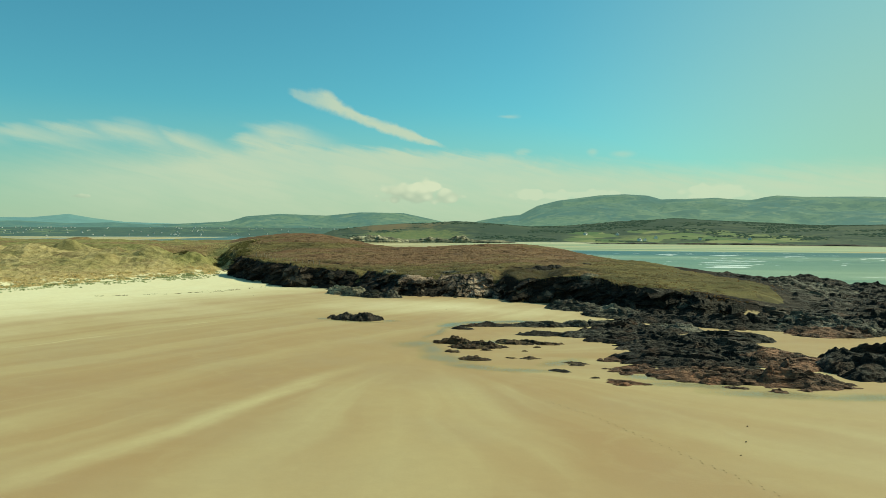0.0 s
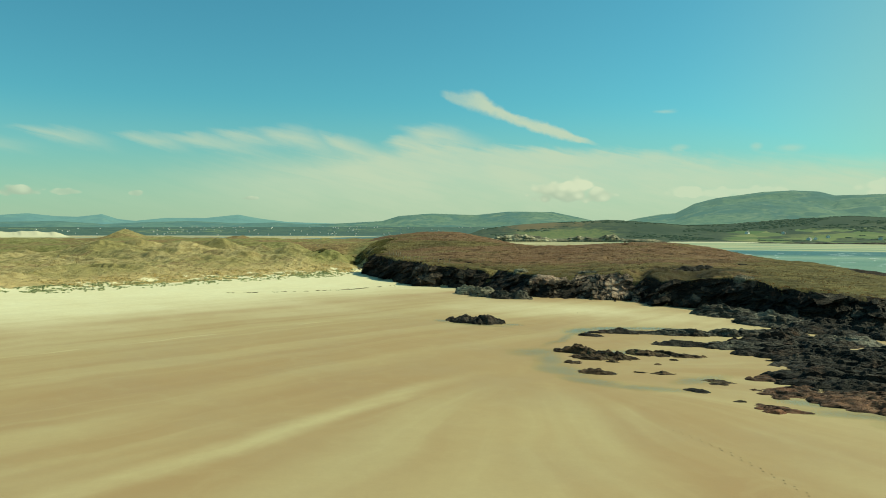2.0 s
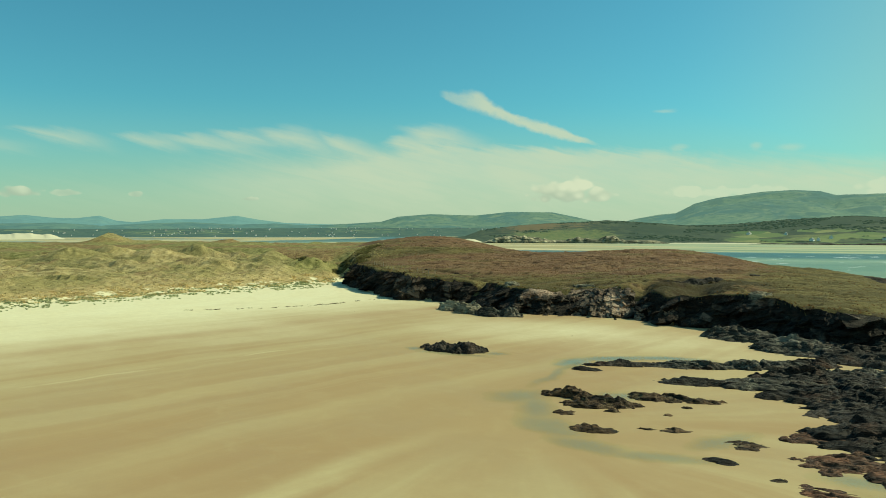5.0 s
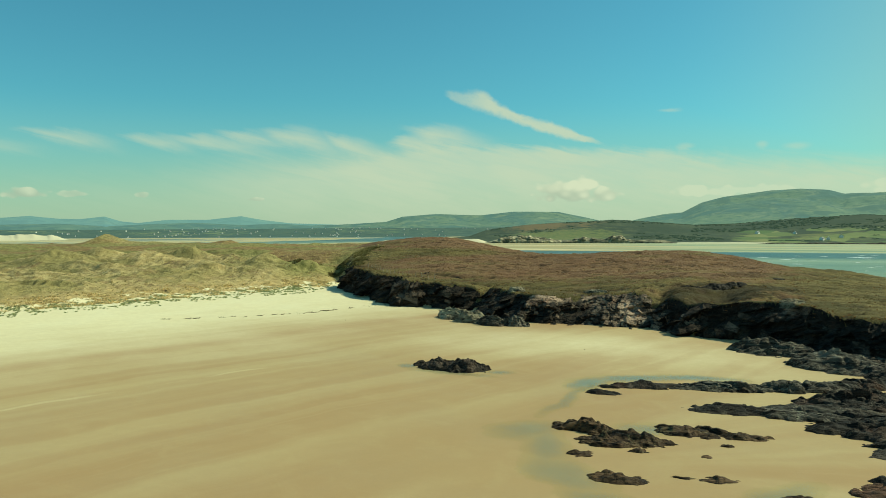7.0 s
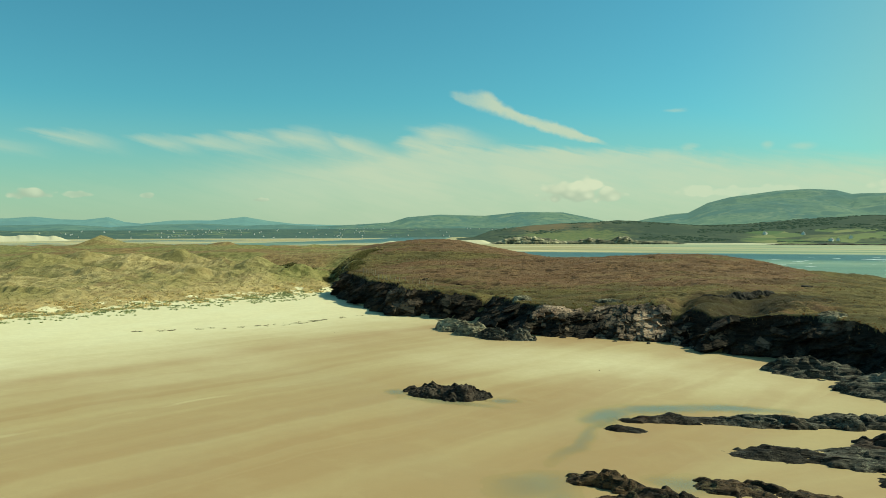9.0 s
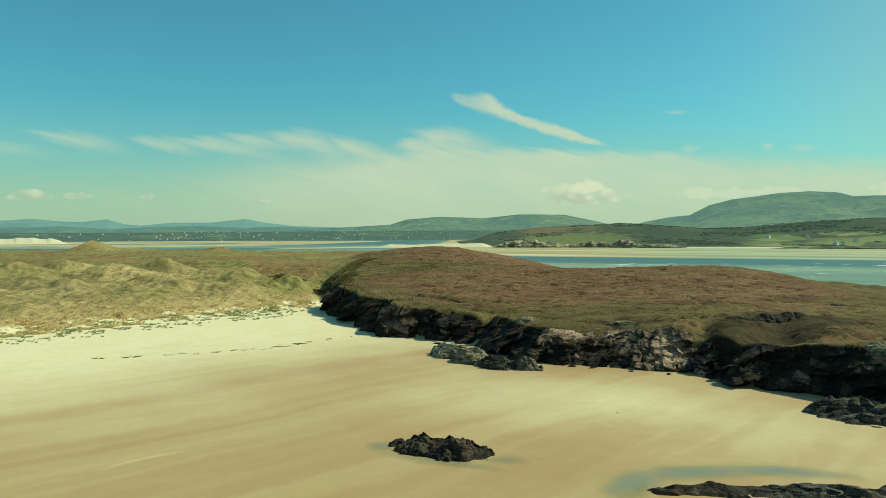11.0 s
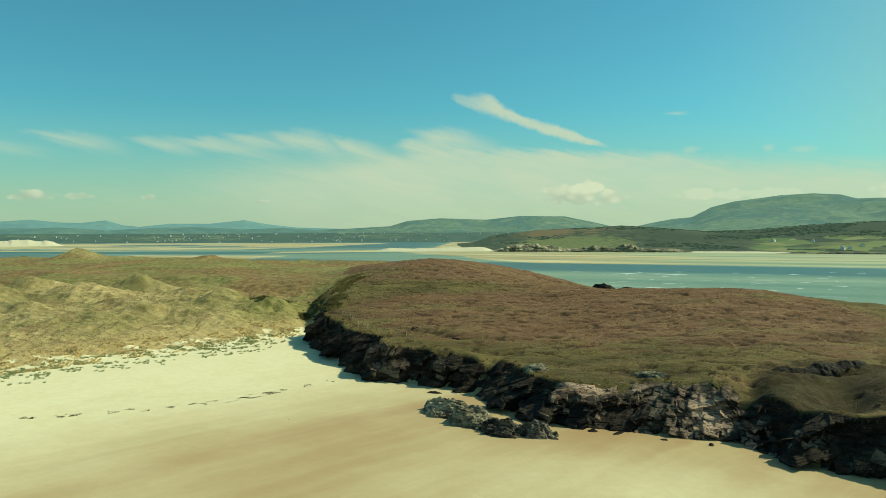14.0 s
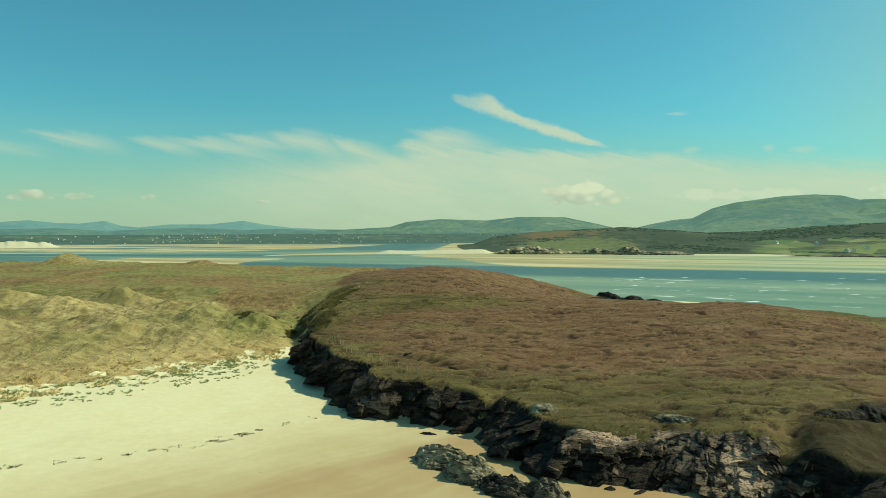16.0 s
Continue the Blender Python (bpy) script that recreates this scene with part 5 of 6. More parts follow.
outcrop("skerry", "dark rocks off the headland's north shore", [(84, 402, 9, 4, -25, 1.0), (96, 392, 8, 3.5, -30, 0.8), (106, 385, 6, 2.5, -30, 0.5)], 4.2, 367, 0.5, 0.8, level=SEA)


# ---- the cliff ----
def make_cliff():
    line = resampled(CLIFF[3:], 0.26)
    for _ in range(6):
        line[1:-1] = 0.5 * line[1:-1] + 0.25 * (line[:-2] + line[2:])
    wide = line.copy()
    for _ in range(60):
        wide[1:-1] = 0.5 * wide[1:-1] + 0.25 * (wide[:-2] + wide[2:])
    tang = np.gradient(wide, axis=0)
    tang /= np.linalg.norm(tang, axis=1)[:, None]
    norm = np.stack([tang[:, 1], -tang[:, 0]], 1)         # away from the land, over the beach
    s = np.concatenate([[0], np.cumsum(np.linalg.norm(np.diff(line, axis=0), axis=1))])
    rows = 64
    v = np.linspace(0, 1, rows)
    ss, vv = np.meshgrid(s, v)
    bx, by = np.broadcast_to(line[:, 0], ss.shape), np.broadcast_to(line[:, 1], ss.shape)
    nx, ny = np.broadcast_to(norm[:, 0], ss.shape), np.broadcast_to(norm[:, 1], ss.shape)
    sand = beach_height(bx, by)
    sb = setback(bx, by)
    top, _, _, _ = ground_height(bx - sb * nx, by - sb * ny)
    top = np.maximum(top, sand + 0.6)
    tall = (top - sand) + 0.45
    z = sand - 0.6 + tall * vv
    jut = nose(bx, by)
    back = -0.3 + (sb - 0.6) * vv ** (1.7 - 0.6 * jut)                                            # leans back towards its top
    out = 1.5 * (ridged((ss + 0.9 * z) / 6.0, (z - 0.30 * ss) / 5.0, 205, 2) - 0.55)
    dip = z - 0.30 * ss + 0.8 * (fbm(ss / 5, z / 5, 209, 2) - 0.5)
    for k, (high, long, amp) in enumerate(((4.4, 7.0, 3.0), (1.8, 3.4, 1.7), (0.75, 1.7, 0.45), (0.30, 0.7, 0.10))):
        face, rise = facets((ss + 0.5 * z) / long, dip / high, 211 + 13 * k, -0.45, 0.6)
        out = out + amp * (face - 0.5 + 0.55 * rise)
    amount = step(vv, -0.15, 0.15) * (0.15 + 0.85 * step(1.02 - vv, 0, 0.25))
    out = out * amount
    z = z + 0.55 * jut * out * step(1.0 - vv, 0, 0.3)
    out = out * (1 - 0.55 * jut) - back
    x, y = bx + out * nx, by + out * ny
    z = z + amount * 0.15 * (fbm(ss / 1.1, vv * 6, 217, 2) - 0.5)
    # sunlight put into the colour: paler where sun strikes the buttress and upper edges
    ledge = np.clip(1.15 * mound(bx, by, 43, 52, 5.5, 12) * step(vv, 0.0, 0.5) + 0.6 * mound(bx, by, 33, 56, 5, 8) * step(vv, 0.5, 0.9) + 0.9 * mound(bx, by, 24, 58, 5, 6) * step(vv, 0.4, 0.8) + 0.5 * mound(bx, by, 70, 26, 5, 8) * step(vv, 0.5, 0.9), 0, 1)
    out_nose = (nose(line[:, 0], line[:, 1]) > 0.35)[:-1]
    first, last = np.argmax(out_nose), len(out_nose) - np.argmax(out_nose[::-1])
    walls = []
    for lo, hi, label in ((0, first, "low black jointed sea cliff, mostly in shade"),
                          (first, last, "ledged pinkish rock buttress, painted paler where sunlit"),
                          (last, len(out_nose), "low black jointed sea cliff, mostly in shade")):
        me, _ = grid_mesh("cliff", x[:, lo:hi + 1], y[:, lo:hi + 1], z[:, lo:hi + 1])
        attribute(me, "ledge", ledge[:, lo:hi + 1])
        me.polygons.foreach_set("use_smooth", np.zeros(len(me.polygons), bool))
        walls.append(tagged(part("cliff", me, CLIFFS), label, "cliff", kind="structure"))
    # loose slabs that stand proud of the face, along its dipping beds
    r = random.Random(77)
    shapes = [broken_slab(r) for _ in range(12)]
    def slabs(count, west, east, low, high, big, lean, mats):
        for _ in range(count):
            k = int(np.abs(line[:, 0] - r.uniform(west, east)).argmin())
            row = int(r.uniform(low, high) * (rows - 1))
            wall = walls[0] if k < first else walls[1] if k < last else walls[2]
            t, o = Vector((*tang[k], 0)), Vector((*norm[k], 0))
            dip = radians(r.gauss(-16, 7))
            along = (t * math.cos(dip) + Vector((0, 0, 1)) * math.sin(dip)).normalized()
            out_way = (o + t * r.gauss(0.15 + 0.35 * lean, 0.14) + Vector((0, 0, r.gauss(lean, 0.15)))).normalized()
            up = out_way.cross(along).normalized() * (1 if out_way.cross(along).z > 0 else -1)
            out_way = along.cross(up) * (1 if along.cross(up).dot(out_way) > 0 else -1)
            m = Matrix((along, out_way, up)).transposed().to_4x4()
            big_k = big * r.choice((0.55, 0.8, 1.0, 1.35))
            m = Matrix.Translation(Vector((x[row, k], y[row, k], z[row, k])) - out_way * 0.14 * big_k) @ m @ Matrix.Diagonal((big_k * r.uniform(0.7, 1.3), big_k * r.uniform(0.26, 0.44), big_k * r.uniform(0.40, 0.9), 1))
            part("slab", r.choice(shapes), r.choice(mats), wall).matrix_basis = m
    slabs(130, 35, 48, 0.10, 0.93, 1.7, 0.85, [LIT_FACE, LIT_FACE, LIT_FACE, DARK_FACE])
    slabs(30, 22, 34, 0.35, 0.95, 1.4, 0.7, [LIT_FACE, DARK_FACE])
    slabs(50, 48, 57, 0.05, 0.85, 1.3, 0.8, [LIT_FACE, DARK_FACE])
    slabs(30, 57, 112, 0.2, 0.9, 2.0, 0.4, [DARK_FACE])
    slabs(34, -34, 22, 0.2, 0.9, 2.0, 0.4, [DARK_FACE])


def broken_slab(r):
    """A block with one broken end and uneven faces; the material is set on each object."""
    bm = bmesh.new()
    bmesh.ops.create_cube(bm, size=1.0)
    for v in bm.verts:
        v.co = Vector((v.co.x + r.uniform(-0.16, 0.16) - 0.12 * v.co.z, v.co.y + r.uniform(-0.14, 0.14), v.co.z * (1 + 0.35 * r.uniform(-1, 1))))
    bm.edges.ensure_lookup_table()
    bmesh.ops.bevel(bm, geom=[bm.edges[k] for k in range(0, 12, 3)], offset=0.07, segments=1, affect="EDGES")
    me = bpy.data.meshes.new("slab")
    bm.to_mesh(me)
    bm.free()
    me.materials.append(None)
    return me


# the pinkish slab rock is a paler copy that imitates sunlit faces
LIT_FACE = mat_rock("pinkish slab rock in sunlit tone", dark=(0.080, 0.058, 0.044), mid=(0.285, 0.195, 0.140), rust=(0.27, 0.142, 0.096), pale=(0.44, 0.345, 0.255), rusty=0.75, flecks=0.34)
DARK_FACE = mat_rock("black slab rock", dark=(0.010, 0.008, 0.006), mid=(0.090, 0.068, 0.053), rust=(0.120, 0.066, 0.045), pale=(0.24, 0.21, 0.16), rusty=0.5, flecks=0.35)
make_cliff()


# ---- plants ----
def tufts(name, x, y, z, tall, wide, blades, mat, seed, lean=0.5):
    """Many small tufts of blades as one mesh."""
    r = np.random.RandomState(seed)
    n = len(x)
    base = np.stack([x, y, z], 1)
    ang = r.uniform(0, 2 * np.pi, (n, blades))
    h = (tall * r.uniform(0.6, 1.25, n))[:, None] * r.uniform(0.6, 1.0, (n, blades))
    w = (wide * r.uniform(0.6, 1.3, n))[:, None] * r.uniform(0.6, 1.2, (n, blades))
    spread = (wide * 1.1) * r.uniform(0.0, 1.0, (n, blades))
    rootx, rooty = np.cos(ang) * spread, np.sin(ang) * spread
    side = ang + np.pi / 2 + r.uniform(-0.8, 0.8, (n, blades))
    lx, ly = np.cos(ang) * h * lean * r.uniform(0.2, 1, (n, blades)), np.sin(ang) * h * lean * r.uniform(0.2, 1, (n, blades))
    v = np.zeros((n, blades, 3, 3))
    v[:, :, 0] = np.stack([rootx - np.cos(side) * w / 2, rooty - np.sin(side) * w / 2, np.full_like(h, -0.08)], -1)
    v[:, :, 1] = np.stack([rootx + np.cos(side) * w / 2, rooty + np.sin(side) * w / 2, np.full_like(h, -0.08)], -1)
    v[:, :, 2] = np.stack([rootx + lx, rooty + ly, h], -1)
    v += base[:, None, None, :]
    co = v.reshape(-1, 3).astype(np.float32)
    k = len(co) // 3
    me = bpy.data.meshes.new(name)
    me.vertices.add(len(co))
    me.vertices.foreach_set("co", co.ravel())
    me.loops.add(len(co))
    me.loops.foreach_set("vertex_index", np.arange(len(co), dtype=np.int32))
    me.polygons.add(k)
    me.polygons.foreach_set("loop_start", (np.arange(k) * 3).astype(np.int32))
    me.polygons.foreach_set("loop_total", np.full(k, 3, np.int32))
    me.update(calc_edges=True)
    return part(name, me, mat)


def scatter(count, x0, x1, y0, y1, seed, chosen):
    r = np.random.RandomState(seed)
    x, y = r.uniform(x0, x1, count), r.uniform(y0, y1, count)
    z, sd, lift, dune = ground_height(x, y)
    k = chosen(x, y, z, sd, lift, r.uniform(0, 1, count))
    return x[k], y[k], z[k]


def seaward(x, y):
    return (x + 94) * 0.80 - (y - 84) * 0.59


def make_plants():
    on_dune = lambda x, y, z, sd, lift, q: (z > 1.5) & (seaward(x, y) < 1 + 6 * (fbm(x / 6, y / 6, 301, 2) - 0.5)) & ((sd < 0) | (lift < 0.5) | (x + 0.10 * y < -10)) & (q < 0.35 + 0.9 * step(fbm(x / 5, y / 5, 305, 3), 0.42, 0.58))
    x, y, z = scatter(17000, -200, -20, 60, 262, 1, on_dune)
    tagged(tufts("marram_grass", x, y, z, 0.30, 0.30, 5, MARRAM, 2, 1.5), "tussocky yellow-green marram grass on the dunes", "grass", kind="stuff")
    on_head = lambda x, y, z, sd, lift, q: (z > 2.2) & (sd > 2.6) & (x + 0.10 * y > -14) & (np.hypot((x - 68) / 18, (y - 58) / 15) > 0.6 + 0.6 * q) & (q < 0.25 + step(fbm(x / 4, y / 4, 311, 3), 0.45, 0.6))
    x, y, z = scatter(20000, -50, 150, 0, 235, 3, on_head)
    tagged(tufts("heather", x, y, z, 0.13, 0.34, 4, HEATHER, 4, 1.8), "brown heather and rough moor grass on the headland", "heather", kind="stuff")
    toe = lambda x, y, z, sd, lift, q: (seaward(x, y) > -4) & (seaward(x, y) < 15) & (sd < -3) & (q < step(fbm(x / 2.6, y / 2.0, 321, 3), 0.50, 0.60) * (1.0 - np.maximum(seaward(x, y), 0) / 16))
    x, y, z = scatter(24000, -130, -44, 40, 156, 5, toe)
    tagged(tufts("strand_plants", x, y, z, 0.40, 0.22, 16, STRAND, 6, 1.3), "grey-green strand plants in clumps on pale sand", "plants", kind="stuff")
    fringe = lambda x, y, z, sd, lift, q: (seaward(x, y) < 2) & (seaward(x, y) > -15) & (sd < -2) & (q < step(fbm(x / 4, y / 4, 351, 3), 0.44, 0.60))
    x, y, z = scatter(14000, -135, -44, 60, 185, 15, fringe)
    tagged(tufts("dune_tussocks", x, y, z, 0.60, 0.34, 9, GOLDEN, 16, 1.4), "tall golden tussocks along the dunes' seaward foot", "grass", kind="stuff")
    # bushes of the gully, plus dark scrub added as shade along two banks
    strip = lambda x, y: np.minimum(off_line(x, y, [(-46, 178), (-47, 203), (-47, 232), (-44, 248)])[0], off_line(x, y, [(-36, 150), (-38, 175), (-39, 204), (-38, 226)])[0])
    gully = lambda x, y, z, sd, lift, q: np.minimum(strip(x, y), 0.4 + 0.7 * np.hypot(x + 62, (y - 190) / 1.6)) < 4.6 * step(fbm(x / 4, y / 7, 341, 3), 0.30, 0.66) * (0.3 + q)
    x, y, z = scatter(26000, -78, -26, 145, 270, 7, gully)
    tagged(tufts("gully_scrub", x, y, z, 0.65, 0.36, 12, SCRUB, 8, 1.2), "dark green scrub in the gully, also standing in for shaded banks", "scrub", kind="stuff")
    # scrub kept near black, adding to the shade painted in the hollow
    hollow = lambda x, y, z, sd, lift, q: (sd > 3) & (np.hypot((x - 69 - 0.2 * (y - 68)) / 8, (y - 67.5 - 0.15 * (x - 69)) / 2.8) < 0.3 + 0.8 * q)
    x, y, z = scatter(5000, 56, 90, 60, 80, 13, hollow)
    tagged(tufts("hollow_scrub", x, y, z, 0.28, 0.36, 5, HOLLOW, 14, 1.4), "dark scrub along a hollow in the heath", "scrub", kind="stuff")
    rim = lambda x, y, z, sd, lift, q: (sd > setback(x, y) - 1.6) & (sd < setback(x, y) + 2.2) & (z > 2) & (x < 120) & (np.hypot((x - 66) / 16, (y - 52) / 18) > 1) & (q < 0.9)
    x, y, z = scatter(26000, -50, 118, -4, 175, 9, rim)
    tagged(tufts("rim_grass", x, y, z, 0.26, 0.24, 7, HEATHER, 10, 1.6), "shaggy grass hanging over the cliff's edge", "grass", kind="stuff")
    line = lambda x, y, z, sd, lift, q: (off_line(x, y, [(-66, 54), (-58, 57.5), (-48, 63), (-38, 69), (-30, 79), (-23.5, 88.5), (-17, 94)])[0] < 1.3 * q + 1.2 * (fbm(x / 6, y / 6, 331, 2) - 0.3)) & (sd < -1)
    x, y, z = scatter(60000, -75, -10, 45, 105, 11, line)
    clump = fbm(x / 1.5, y / 0.8, 333, 2) > 0.67
    x, y, z = x[clump], y[clump], z[clump]
    tagged(tufts("seaweed", x, y, z + 0.03, 0.10, 0.34, 4, WRACK, 12, 2.2), "broken line of dried seaweed on pale sand", "seaweed", kind="stuff")


make_plants()


# ---- fence on the headland ----
def make_fence():
    fence = tagged(new("fence"), "leaning weathered stakes of an old fence above the cliff", "fence")
    line = [(-27.5, 137), (-20.5, 121), (-13, 109), (-6.5, 101.5), (-2.5, 98)]
    spots = resampled(line, 3.0)[:, :]
    z, _, _, _ = ground_height(spots[:, 0], spots[:, 1])
    fence.location = (spots[0, 0], spots[0, 1], z[0])
    bm = bmesh.new()
    bmesh.ops.create_cone(bm, cap_ends=True, segments=8, radius1=0.085, radius2=0.075, depth=1.9, matrix=Matrix.Translation((0, 0, 0.7)))
    data = bpy.data.meshes.new("post")
    bm.to_mesh(data)
    bm.free()
    r = random.Random(5)
    for (px, py), pz in zip(spots, z):
        o = part("post", data, POST, fence)
        o.matrix_basis = Matrix.Translation(Vector((px, py, pz)) - fence.location) @ pose(0, 0, 0, r.uniform(-7, 7), r.uniform(-7, 7), r.uniform(0, 90))


make_fence()


# ---- houses across the bay ----
def gable_house(long, deep, tall, ridge, windows):
    house = tagged(new("house"), "small whitewashed house with grey slate roof", "house", "far houses")
    bm = bmesh.new()
    bmesh.ops.create_cube(bm, size=1, matrix=Matrix.Translation((0, 0, tall / 2 - 1)) @ Matrix.Diagonal((long, deep, tall + 2, 1)))
    for sx in (-1, 1):
        vs = [bm.verts.new(p) for p in ((sx * long / 2, -deep / 2, tall), (sx * long / 2, deep / 2, tall), (sx * long / 2, 0, tall + ridge))]
        bm.faces.new(vs)
    part("wall", bm, WHITEWASH, house)
    bm = bmesh.new()
    for sy in (-1, 1):
        e, o = long / 2 + 0.3, 0.35
        a = [(-e, sy * (deep / 2 + o), tall - 0.2), (e, sy * (deep / 2 + o), tall - 0.2), (e, 0, tall + ridge + 0.05), (-e, 0, tall + ridge + 0.05)]
        lo = [bm.verts.new(p) for p in a]
        hi = [bm.verts.new((p[0], p[1], p[2] + 0.22)) for p in a]
        bm.faces.new(lo), bm.faces.new(hi)
        for i in range(4):
            bm.faces.new((lo[i], lo[(i + 1) % 4], hi[(i + 1) % 4], hi[i]))
    bmesh.ops.recalc_face_normals(bm, faces=bm.faces)
    part("roof", bm, SLATE, house)
    bm = bmesh.new()
    bmesh.ops.create_cube(bm, size=1, matrix=Matrix.Translation((long * 0.38, 0, tall + ridge + 0.4)) @ Matrix.Diagonal((0.9, 0.7, 1.4, 1)))
    part("chimney", bm, WHITEWASH, house)
    if windows:
        bm = bmesh.new()
        bmesh.ops.create_cube(bm, size=1, matrix=Matrix.Diagonal((1.3, 0.12, 1.3, 1)))
        data = bpy.data.meshes.new("window")
        bm.to_mesh(data)
        bm.free()
        for k in range(windows):
            part("window", data, PANE, house).location = ((k + 0.5) / windows * long - long / 2, -deep / 2 - 0.03, tall * 0.55)
    return house


def surface_under(x, y):
    dep = bpy.context.evaluated_depsgraph_get()
    hit, p, _, _, _, _ = scene.ray_cast(dep, (x, y, 600), (0, 0, -1))
    return p.z if hit else SEA


def make_houses():
    bpy.context.view_layer.update()
    first = {}
    r = random.Random(8)
    spots = []
    for k in range(120):                                   # the village along the estuary
        c = 40 + 860 * r.random() ** (1.0 if k % 2 else 0.8)
        if k % 3 == 0:
            c = r.gauss((600, 350, 60)[k % 5 % 3], 55)
        d = r.uniform(2930, 3560)
        spots.append((radians(az16(c)), d, r.uniform(2.6, 6.4), 0, 0))
    for c, d, ln in ((1374, 1800, 12), (1500, 1560, 12), (1512, 1570, 7), (1535, 1640, 10), (1445, 1760, 7), (1640, 1600, 9), (1760, 1640, 9)):
        spots.append((radians(az16(c)), d, ln, 0, 3))
    for a, d, ln, two, wins in spots:
        x, y = 10 + d * math.sin(a), -51 + d * math.cos(a)
        key = (round(ln / 3), two, wins)
        m = pose(x, y, surface_under(x, y), 0, 0, r.uniform(30, 75))
        if key not in first:
            first[key] = gable_house(key[0] * (3 if wins else 2.5), 7 if wins else 5.0, 3.4 if wins else 2.3, 2.4 if wins else 1.4, wins)
            first[key].matrix_basis = m
        else:
            copy_thing(first[key], m)


make_houses()


def make_far_scrub():
    """Dark thickets and hedges over the moor across the bay."""
    r = np.random.RandomState(31)
    ico = bmesh.new()
    bmesh.ops.create_icosphere(ico, subdivisions=1, radius=1.0)
    ico.verts.ensure_lookup_table()
    base = np.array([v.co[:] for v in ico.verts])
    tris = np.array([[v.index for v in f.verts] for f in ico.faces])
    ico.free()
    verts, faces = [], []
    for _ in range(9000):
        c, d = r.uniform(880, 2250), r.uniform(1400, 2480)
        a = radians(az16(c))
        x, y = 10 + d * math.sin(a), -51 + d * math.cos(a)
        thick = fbm(np.array([x / 210]), np.array([y / 150]), 811, 4, 0.6)[0] + (0.06 if c > 1250 else -0.02) + (0.06 if d > 1900 else -0.03)
        if thick < (0.60 if c > 1150 else 0.68):
            continue
        z = surface_under(x, y)
        if z < SEA + 3:
            continue
        w = r.uniform(2.0, 5.0)
        k = base * (1 + 0.35 * (r.rand(len(base), 1) - 0.5)) * (w * 1.5, w * 0.9, r.uniform(0.8, 1.9))
        faces.append(tris + len(verts) * len(base))
        verts.append(k + (x, y, z + 0.3))
    me = tri_mesh("far_scrub", np.concatenate(verts), np.concatenate(faces), True)
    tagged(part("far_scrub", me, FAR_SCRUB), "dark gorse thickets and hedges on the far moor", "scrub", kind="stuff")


make_far_scrub()


# ---- tide pools, breakers and the far shore ----
def pool(blobs, seed, deep=1.0):
    x0, x1 = min(b[0] - b[2] - 1 for b in blobs), max(b[0] + b[2] + 1 for b in blobs)
    y0, y1 = min(b[1] - max(b[2], b[3]) - 1 for b in blobs), max(b[1] + max(b[2], b[3]) + 1 for b in blobs)
    px, py = np.meshgrid(np.arange(x0, x1, 0.3), np.arange(y0, y1, 0.3))
    wx, wy = px + 2.6 * (fbm(px / 5, py / 5, seed, 3) - 0.5), py + 2.0 * (fbm(px / 4, py / 4, seed + 4, 3) - 0.5)
    m = np.full(px.shape, -9.0)
    for bx, by, a, b, turn in blobs:
        c, s = math.cos(radians(turn)), math.sin(radians(turn))
        m = np.maximum(m, 1 - (((wx - bx) * c + (wy - by) * s) / (1.08 * a)) ** 2 - ((-(wx - bx) * s + (wy - by) * c) / (1.25 * b)) ** 2)
    me, used = grid_mesh("tide_pool", px, py, beach_height(px, py) + 0.02, (m > -0.3)[:-1, :-1])
    attribute(me, "depth", deep * np.clip(m, 0, 1).ravel()[used] ** 1.3)
    tagged(part("tide_pool", me, POOL), "shallow still water round the beach rocks", "pool", kind="structure")


pool([(26.5, -12.2, 5.0, 2.2, 65), (34, -8.4, 9, 2.4, 12), (43, -7.4, 8, 1.8, -4)], 501, 1.6)
pool([(22, -23, 10, 1.0, 62)], 502, 0.7)
pool([(15.5, -39, 4.5, 3.0, 20), (17.0, -45, 6, 2.0, 80), (17.8, -54, 6, 2.4, -58), (21.5, -62, 5, 1.8, -40), (28, -65.5, 6, 1.3, -10), (36, -59, 5, 1.8, 35)], 503, 0.75)
pool([(29.8, -37.4, 3.4, 2.2, -10)], 505)
pool([(50, -78, 8, 2.0, -18), (58, -84.5, 9, 2.2, -14), (70, -87.5, 9, 2.0, -6), (45, -72, 4, 1.8, -30)], 507)
pool([(12.6, -5.6, 2.6, 1.5, -10), (-1.2, -1.6, 1.8, 1.4, 0), (6, -7.0, 6.5, 1.3, -22)], 509)


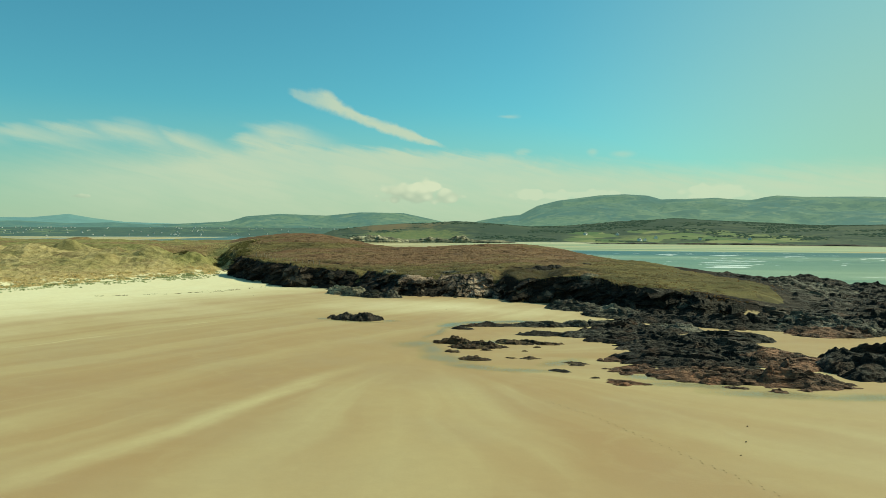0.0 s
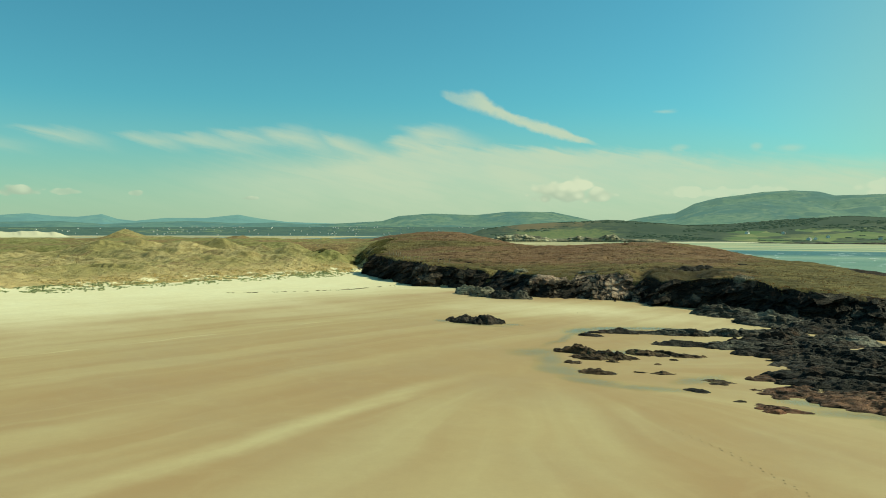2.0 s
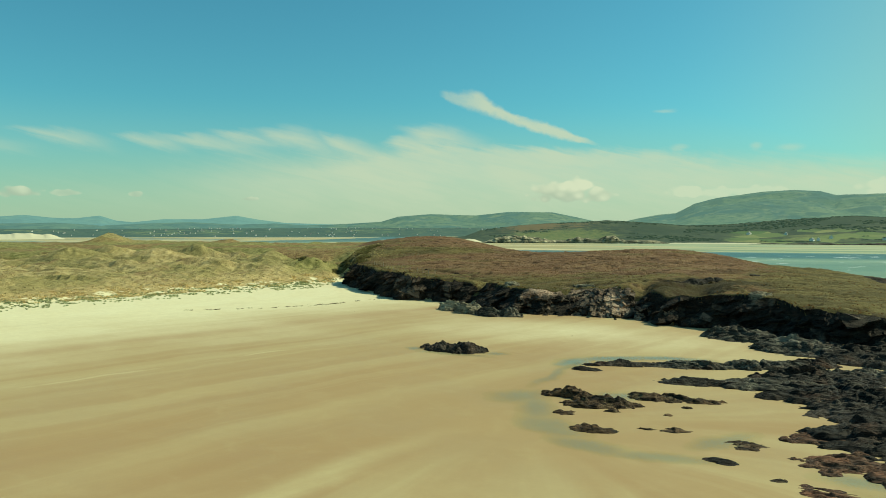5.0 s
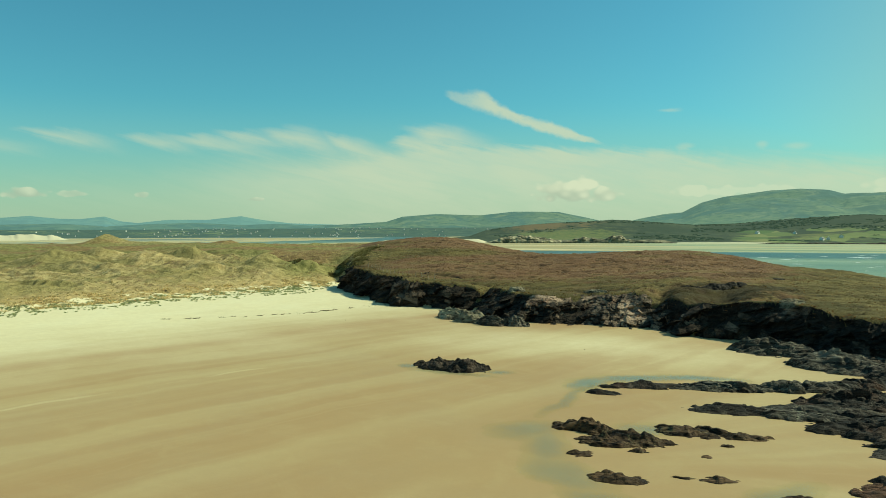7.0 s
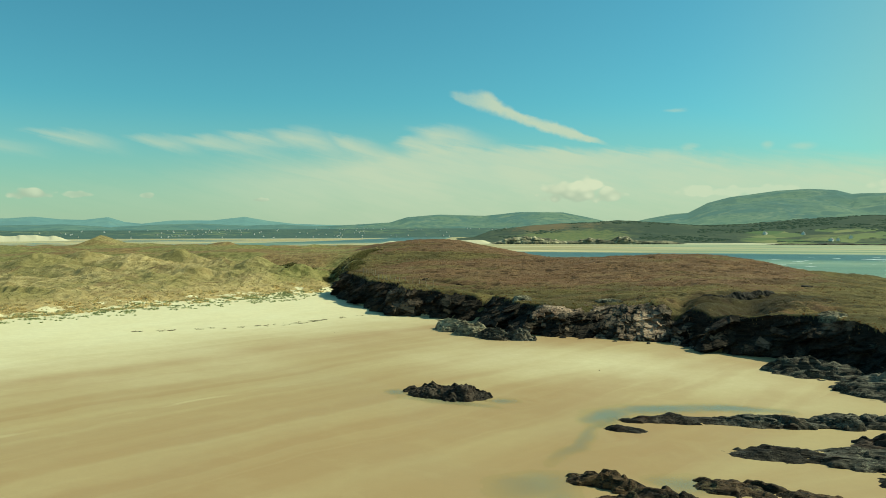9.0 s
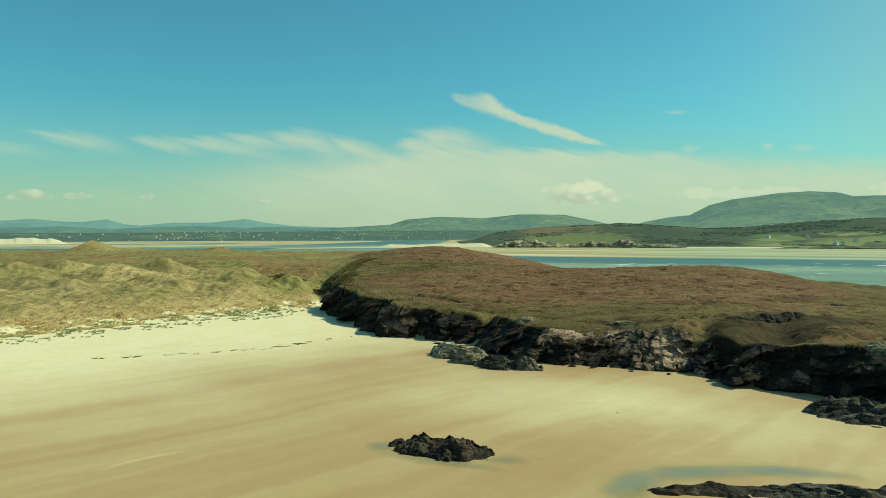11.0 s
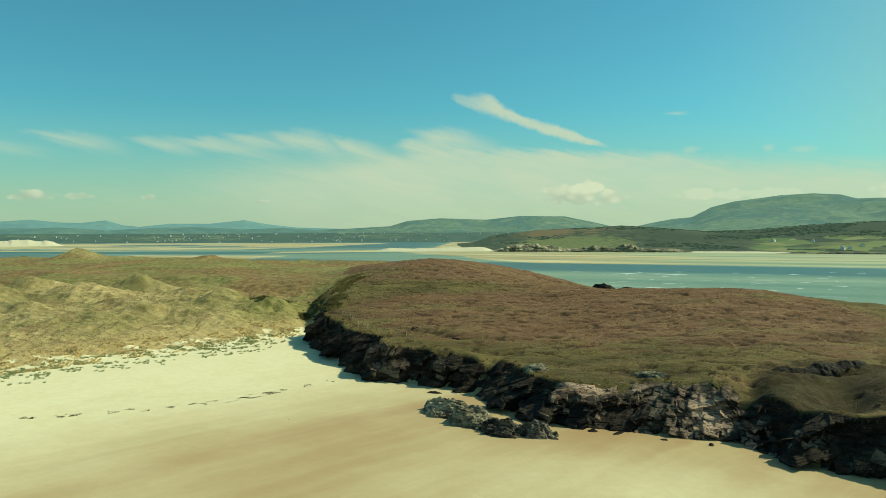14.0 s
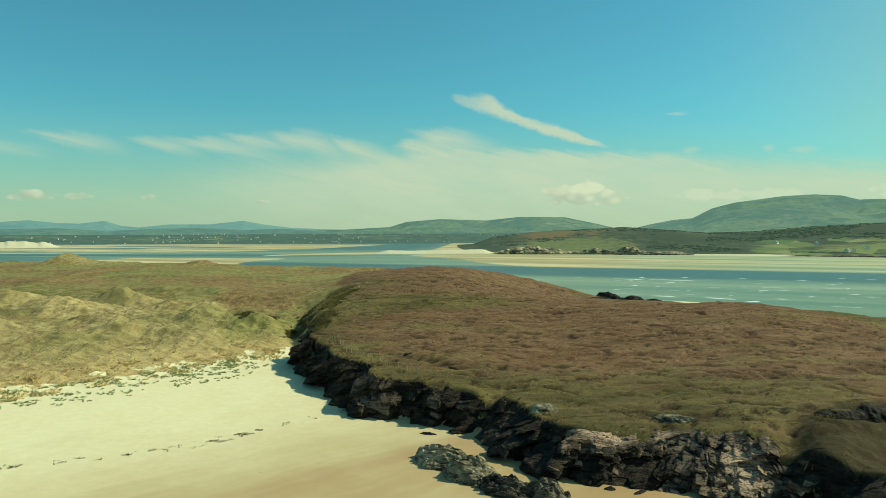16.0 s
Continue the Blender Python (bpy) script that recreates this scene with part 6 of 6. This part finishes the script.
def make_breakers():
    r = np.random.RandomState(12)
    verts, faces = [], []
    large = ((352, 570, 12, 2.2), (398, 538, 15, 2.2), (448, 500, 13, 2.4), (500, 455, 14, 2.2), (282, 322, 16, 5.0), (270, 300, 12, 4.0), (132, 596, 14, 1.6), (165, 585, 18, 1.6), (262, 290, 15, 5.0), (300, 362, 18, 3.5), (330, 395, 22, 3.0), (120, 420, 7, 2.2), (150, 405, 9, 2.4))
    for k in range(149):
        if k >= 136:
            cx, cy = large[k - 136][:2]
        elif k < 96:
            cx, cy = r.uniform(90, 520), r.uniform(300, 640)
        else:
            t = r.uniform(0, 1)
            cx, cy = 222 - 110 * t + r.uniform(0, 18), 150 + 220 * t + r.uniform(-5, 25)
        if ground_height(np.array([cx]), np.array([cy]))[0][0] > SEA - 0.5:
            continue
        ln, wd = r.uniform(1.2, 4.5) * (1.5 if k % 9 == 0 else 1), r.uniform(0.4, 1.2)
        if k >= 136:
            ln, wd = large[k - 136][2:]
        turn = radians(-20 + r.uniform(-10, 10))
        nseg, first = 14, len(verts)
        for i in range(nseg + 1):
            q = i / nseg - 0.5
            w = wd * (1 - (2 * abs(q)) ** 1.6) * r.uniform(0.5, 1.2)
            u, bend = q * ln * 2, 1.4 * math.sin(3 * q + k) + r.uniform(-0.4, 0.4)
            for side, zz in ((-w, -0.15), (-0.3 * w, 0.28 * min(w, 1) + 0.05), (w, -0.15)):
                vx, vy = u, bend + side
                verts.append((cx + vx * math.cos(turn) - vy * math.sin(turn), cy + vx * math.sin(turn) + vy * math.cos(turn), SEA + zz))
        for i in range(nseg):
            a = first + 3 * i
            faces += [(a, a + 3, a + 4, a + 1), (a + 1, a + 4, a + 5, a + 2)]
    tagged(part("breakers", tri_mesh("breakers", verts, faces, True), FOAM), "small white breakers on the shallow sea", "waves", kind="stuff")


make_breakers()


def far_bank(name, label, mat, az0, az1, dist, tall, deep, seed, blocky=0.0, category="bank"):
    """A low bank or bluff along a far shore."""
    count, rows = 420, 18
    aa, vv = np.meshgrid(np.radians(np.linspace(az0, az1, count)), np.linspace(0, 1, rows))
    run = aa * dist
    ends = step(aa, math.radians(az0), math.radians(az0 + 0.12 * (az1 - az0))) * step(-aa, -math.radians(az1), -math.radians(az1 - 0.12 * (az1 - az0)))
    high = tall * ends * (np.clip(2.2 * fbm(run / 45, run * 0, seed, 4, 0.6) - 0.42, 0.45, 1.1) if blocky else 0.45 + 0.9 * fbm(run / 60, run * 0, seed, 4, 0.6))
    z = SEA - 0.5 + (high + 0.6) * np.sin(vv * math.pi / 2 * 1.0) ** (0.6 if blocky else 1.2)
    d = dist + deep * vv ** 1.5 + blocky * (ridged(run / 22, z / 6, seed + 3, 3) - 0.5) + 30 * (fbm(run / 200, run * 0, seed + 5, 2) - 0.5)
    me, _ = grid_mesh(name, 10 + d * np.sin(aa), -51 + d * np.cos(aa), z)
    tagged(part(name, me, mat), label, category, kind="structure")


PALE_SAND = mat_plain("pale dune sand", (0.60, 0.54, 0.38), 0.95, 0.06, 0.05)
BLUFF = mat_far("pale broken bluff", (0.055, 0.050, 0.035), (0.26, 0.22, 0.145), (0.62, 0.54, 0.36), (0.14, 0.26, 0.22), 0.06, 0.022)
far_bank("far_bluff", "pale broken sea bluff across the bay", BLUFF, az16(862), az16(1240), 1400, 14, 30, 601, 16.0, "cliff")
far_bank("far_dunes", "low pale sand dunes on the far point", PALE_SAND, az16(660), az16(880), 1420, 6.5, 60, 603)
far_bank("sand_hill", "great pale sand hill by the estuary", PALE_SAND, az16(-260), az16(112), 2250, 19, 160, 605)
far_bank("far_rocks", "dark rocks along the far strand", mat_rock("far dark rock", mid=(0.060, 0.052, 0.040)), az16(1360), az16(2200), 1385, 3.4, 12, 609, 6.0, "rock")
far_bank("far_strand", "pale sand below the far fields", PALE_SAND, az16(1215), az16(1420), 1395, 2.2, 40, 607)


# ---- small marks on the open sand ----
def make_footprints():
    """A trail of footprints that crosses the sand: flat ovals, darkened like shaded dents."""
    r = random.Random(3)
    verts, faces = [], []
    steps = resampled([(25.8, -85.5), (28.8, -93), (30.6, -100.6), (32.2, -108), (34.2, -116), (35.4, -122), (38, -131)], 0.75)
    for i, (x, y) in enumerate(steps):
        x, y = x + (0.16 if i % 2 else -0.16) + r.uniform(-0.05, 0.05), y + r.uniform(-0.05, 0.05)
        z = float(beach_height(np.array([x]), np.array([y]))[0]) + 0.025
        first = len(verts)
        verts += [(x + 0.07 * math.cos(a) * (1 - 0.25 * math.sin(a)), y + 0.13 * math.sin(a), z) for a in (k * math.pi / 5 for k in range(10))]
        faces.append(tuple(range(first, first + 10)))
    tagged(part("footprints", tri_mesh("footprints", verts, faces), mat_plain("darkened trodden sand", (0.31, 0.212, 0.108), 0.9)), "trail of footprints across wet sand", "footprints", kind="stuff")


make_footprints()
for i, (bx, by) in enumerate([(37.9, -109.7), (41.0, -105.4), (44.6, -99.6), (-22, 58), (30, 18)]):
    outcrop("stone", "small dark stone on open sand", [(bx, by, 0.17, 0.12, 30 * i, 1.0)], 0.26, 700 + 3 * i, 0.045, 0.3, "stones on the sand", 0.03)
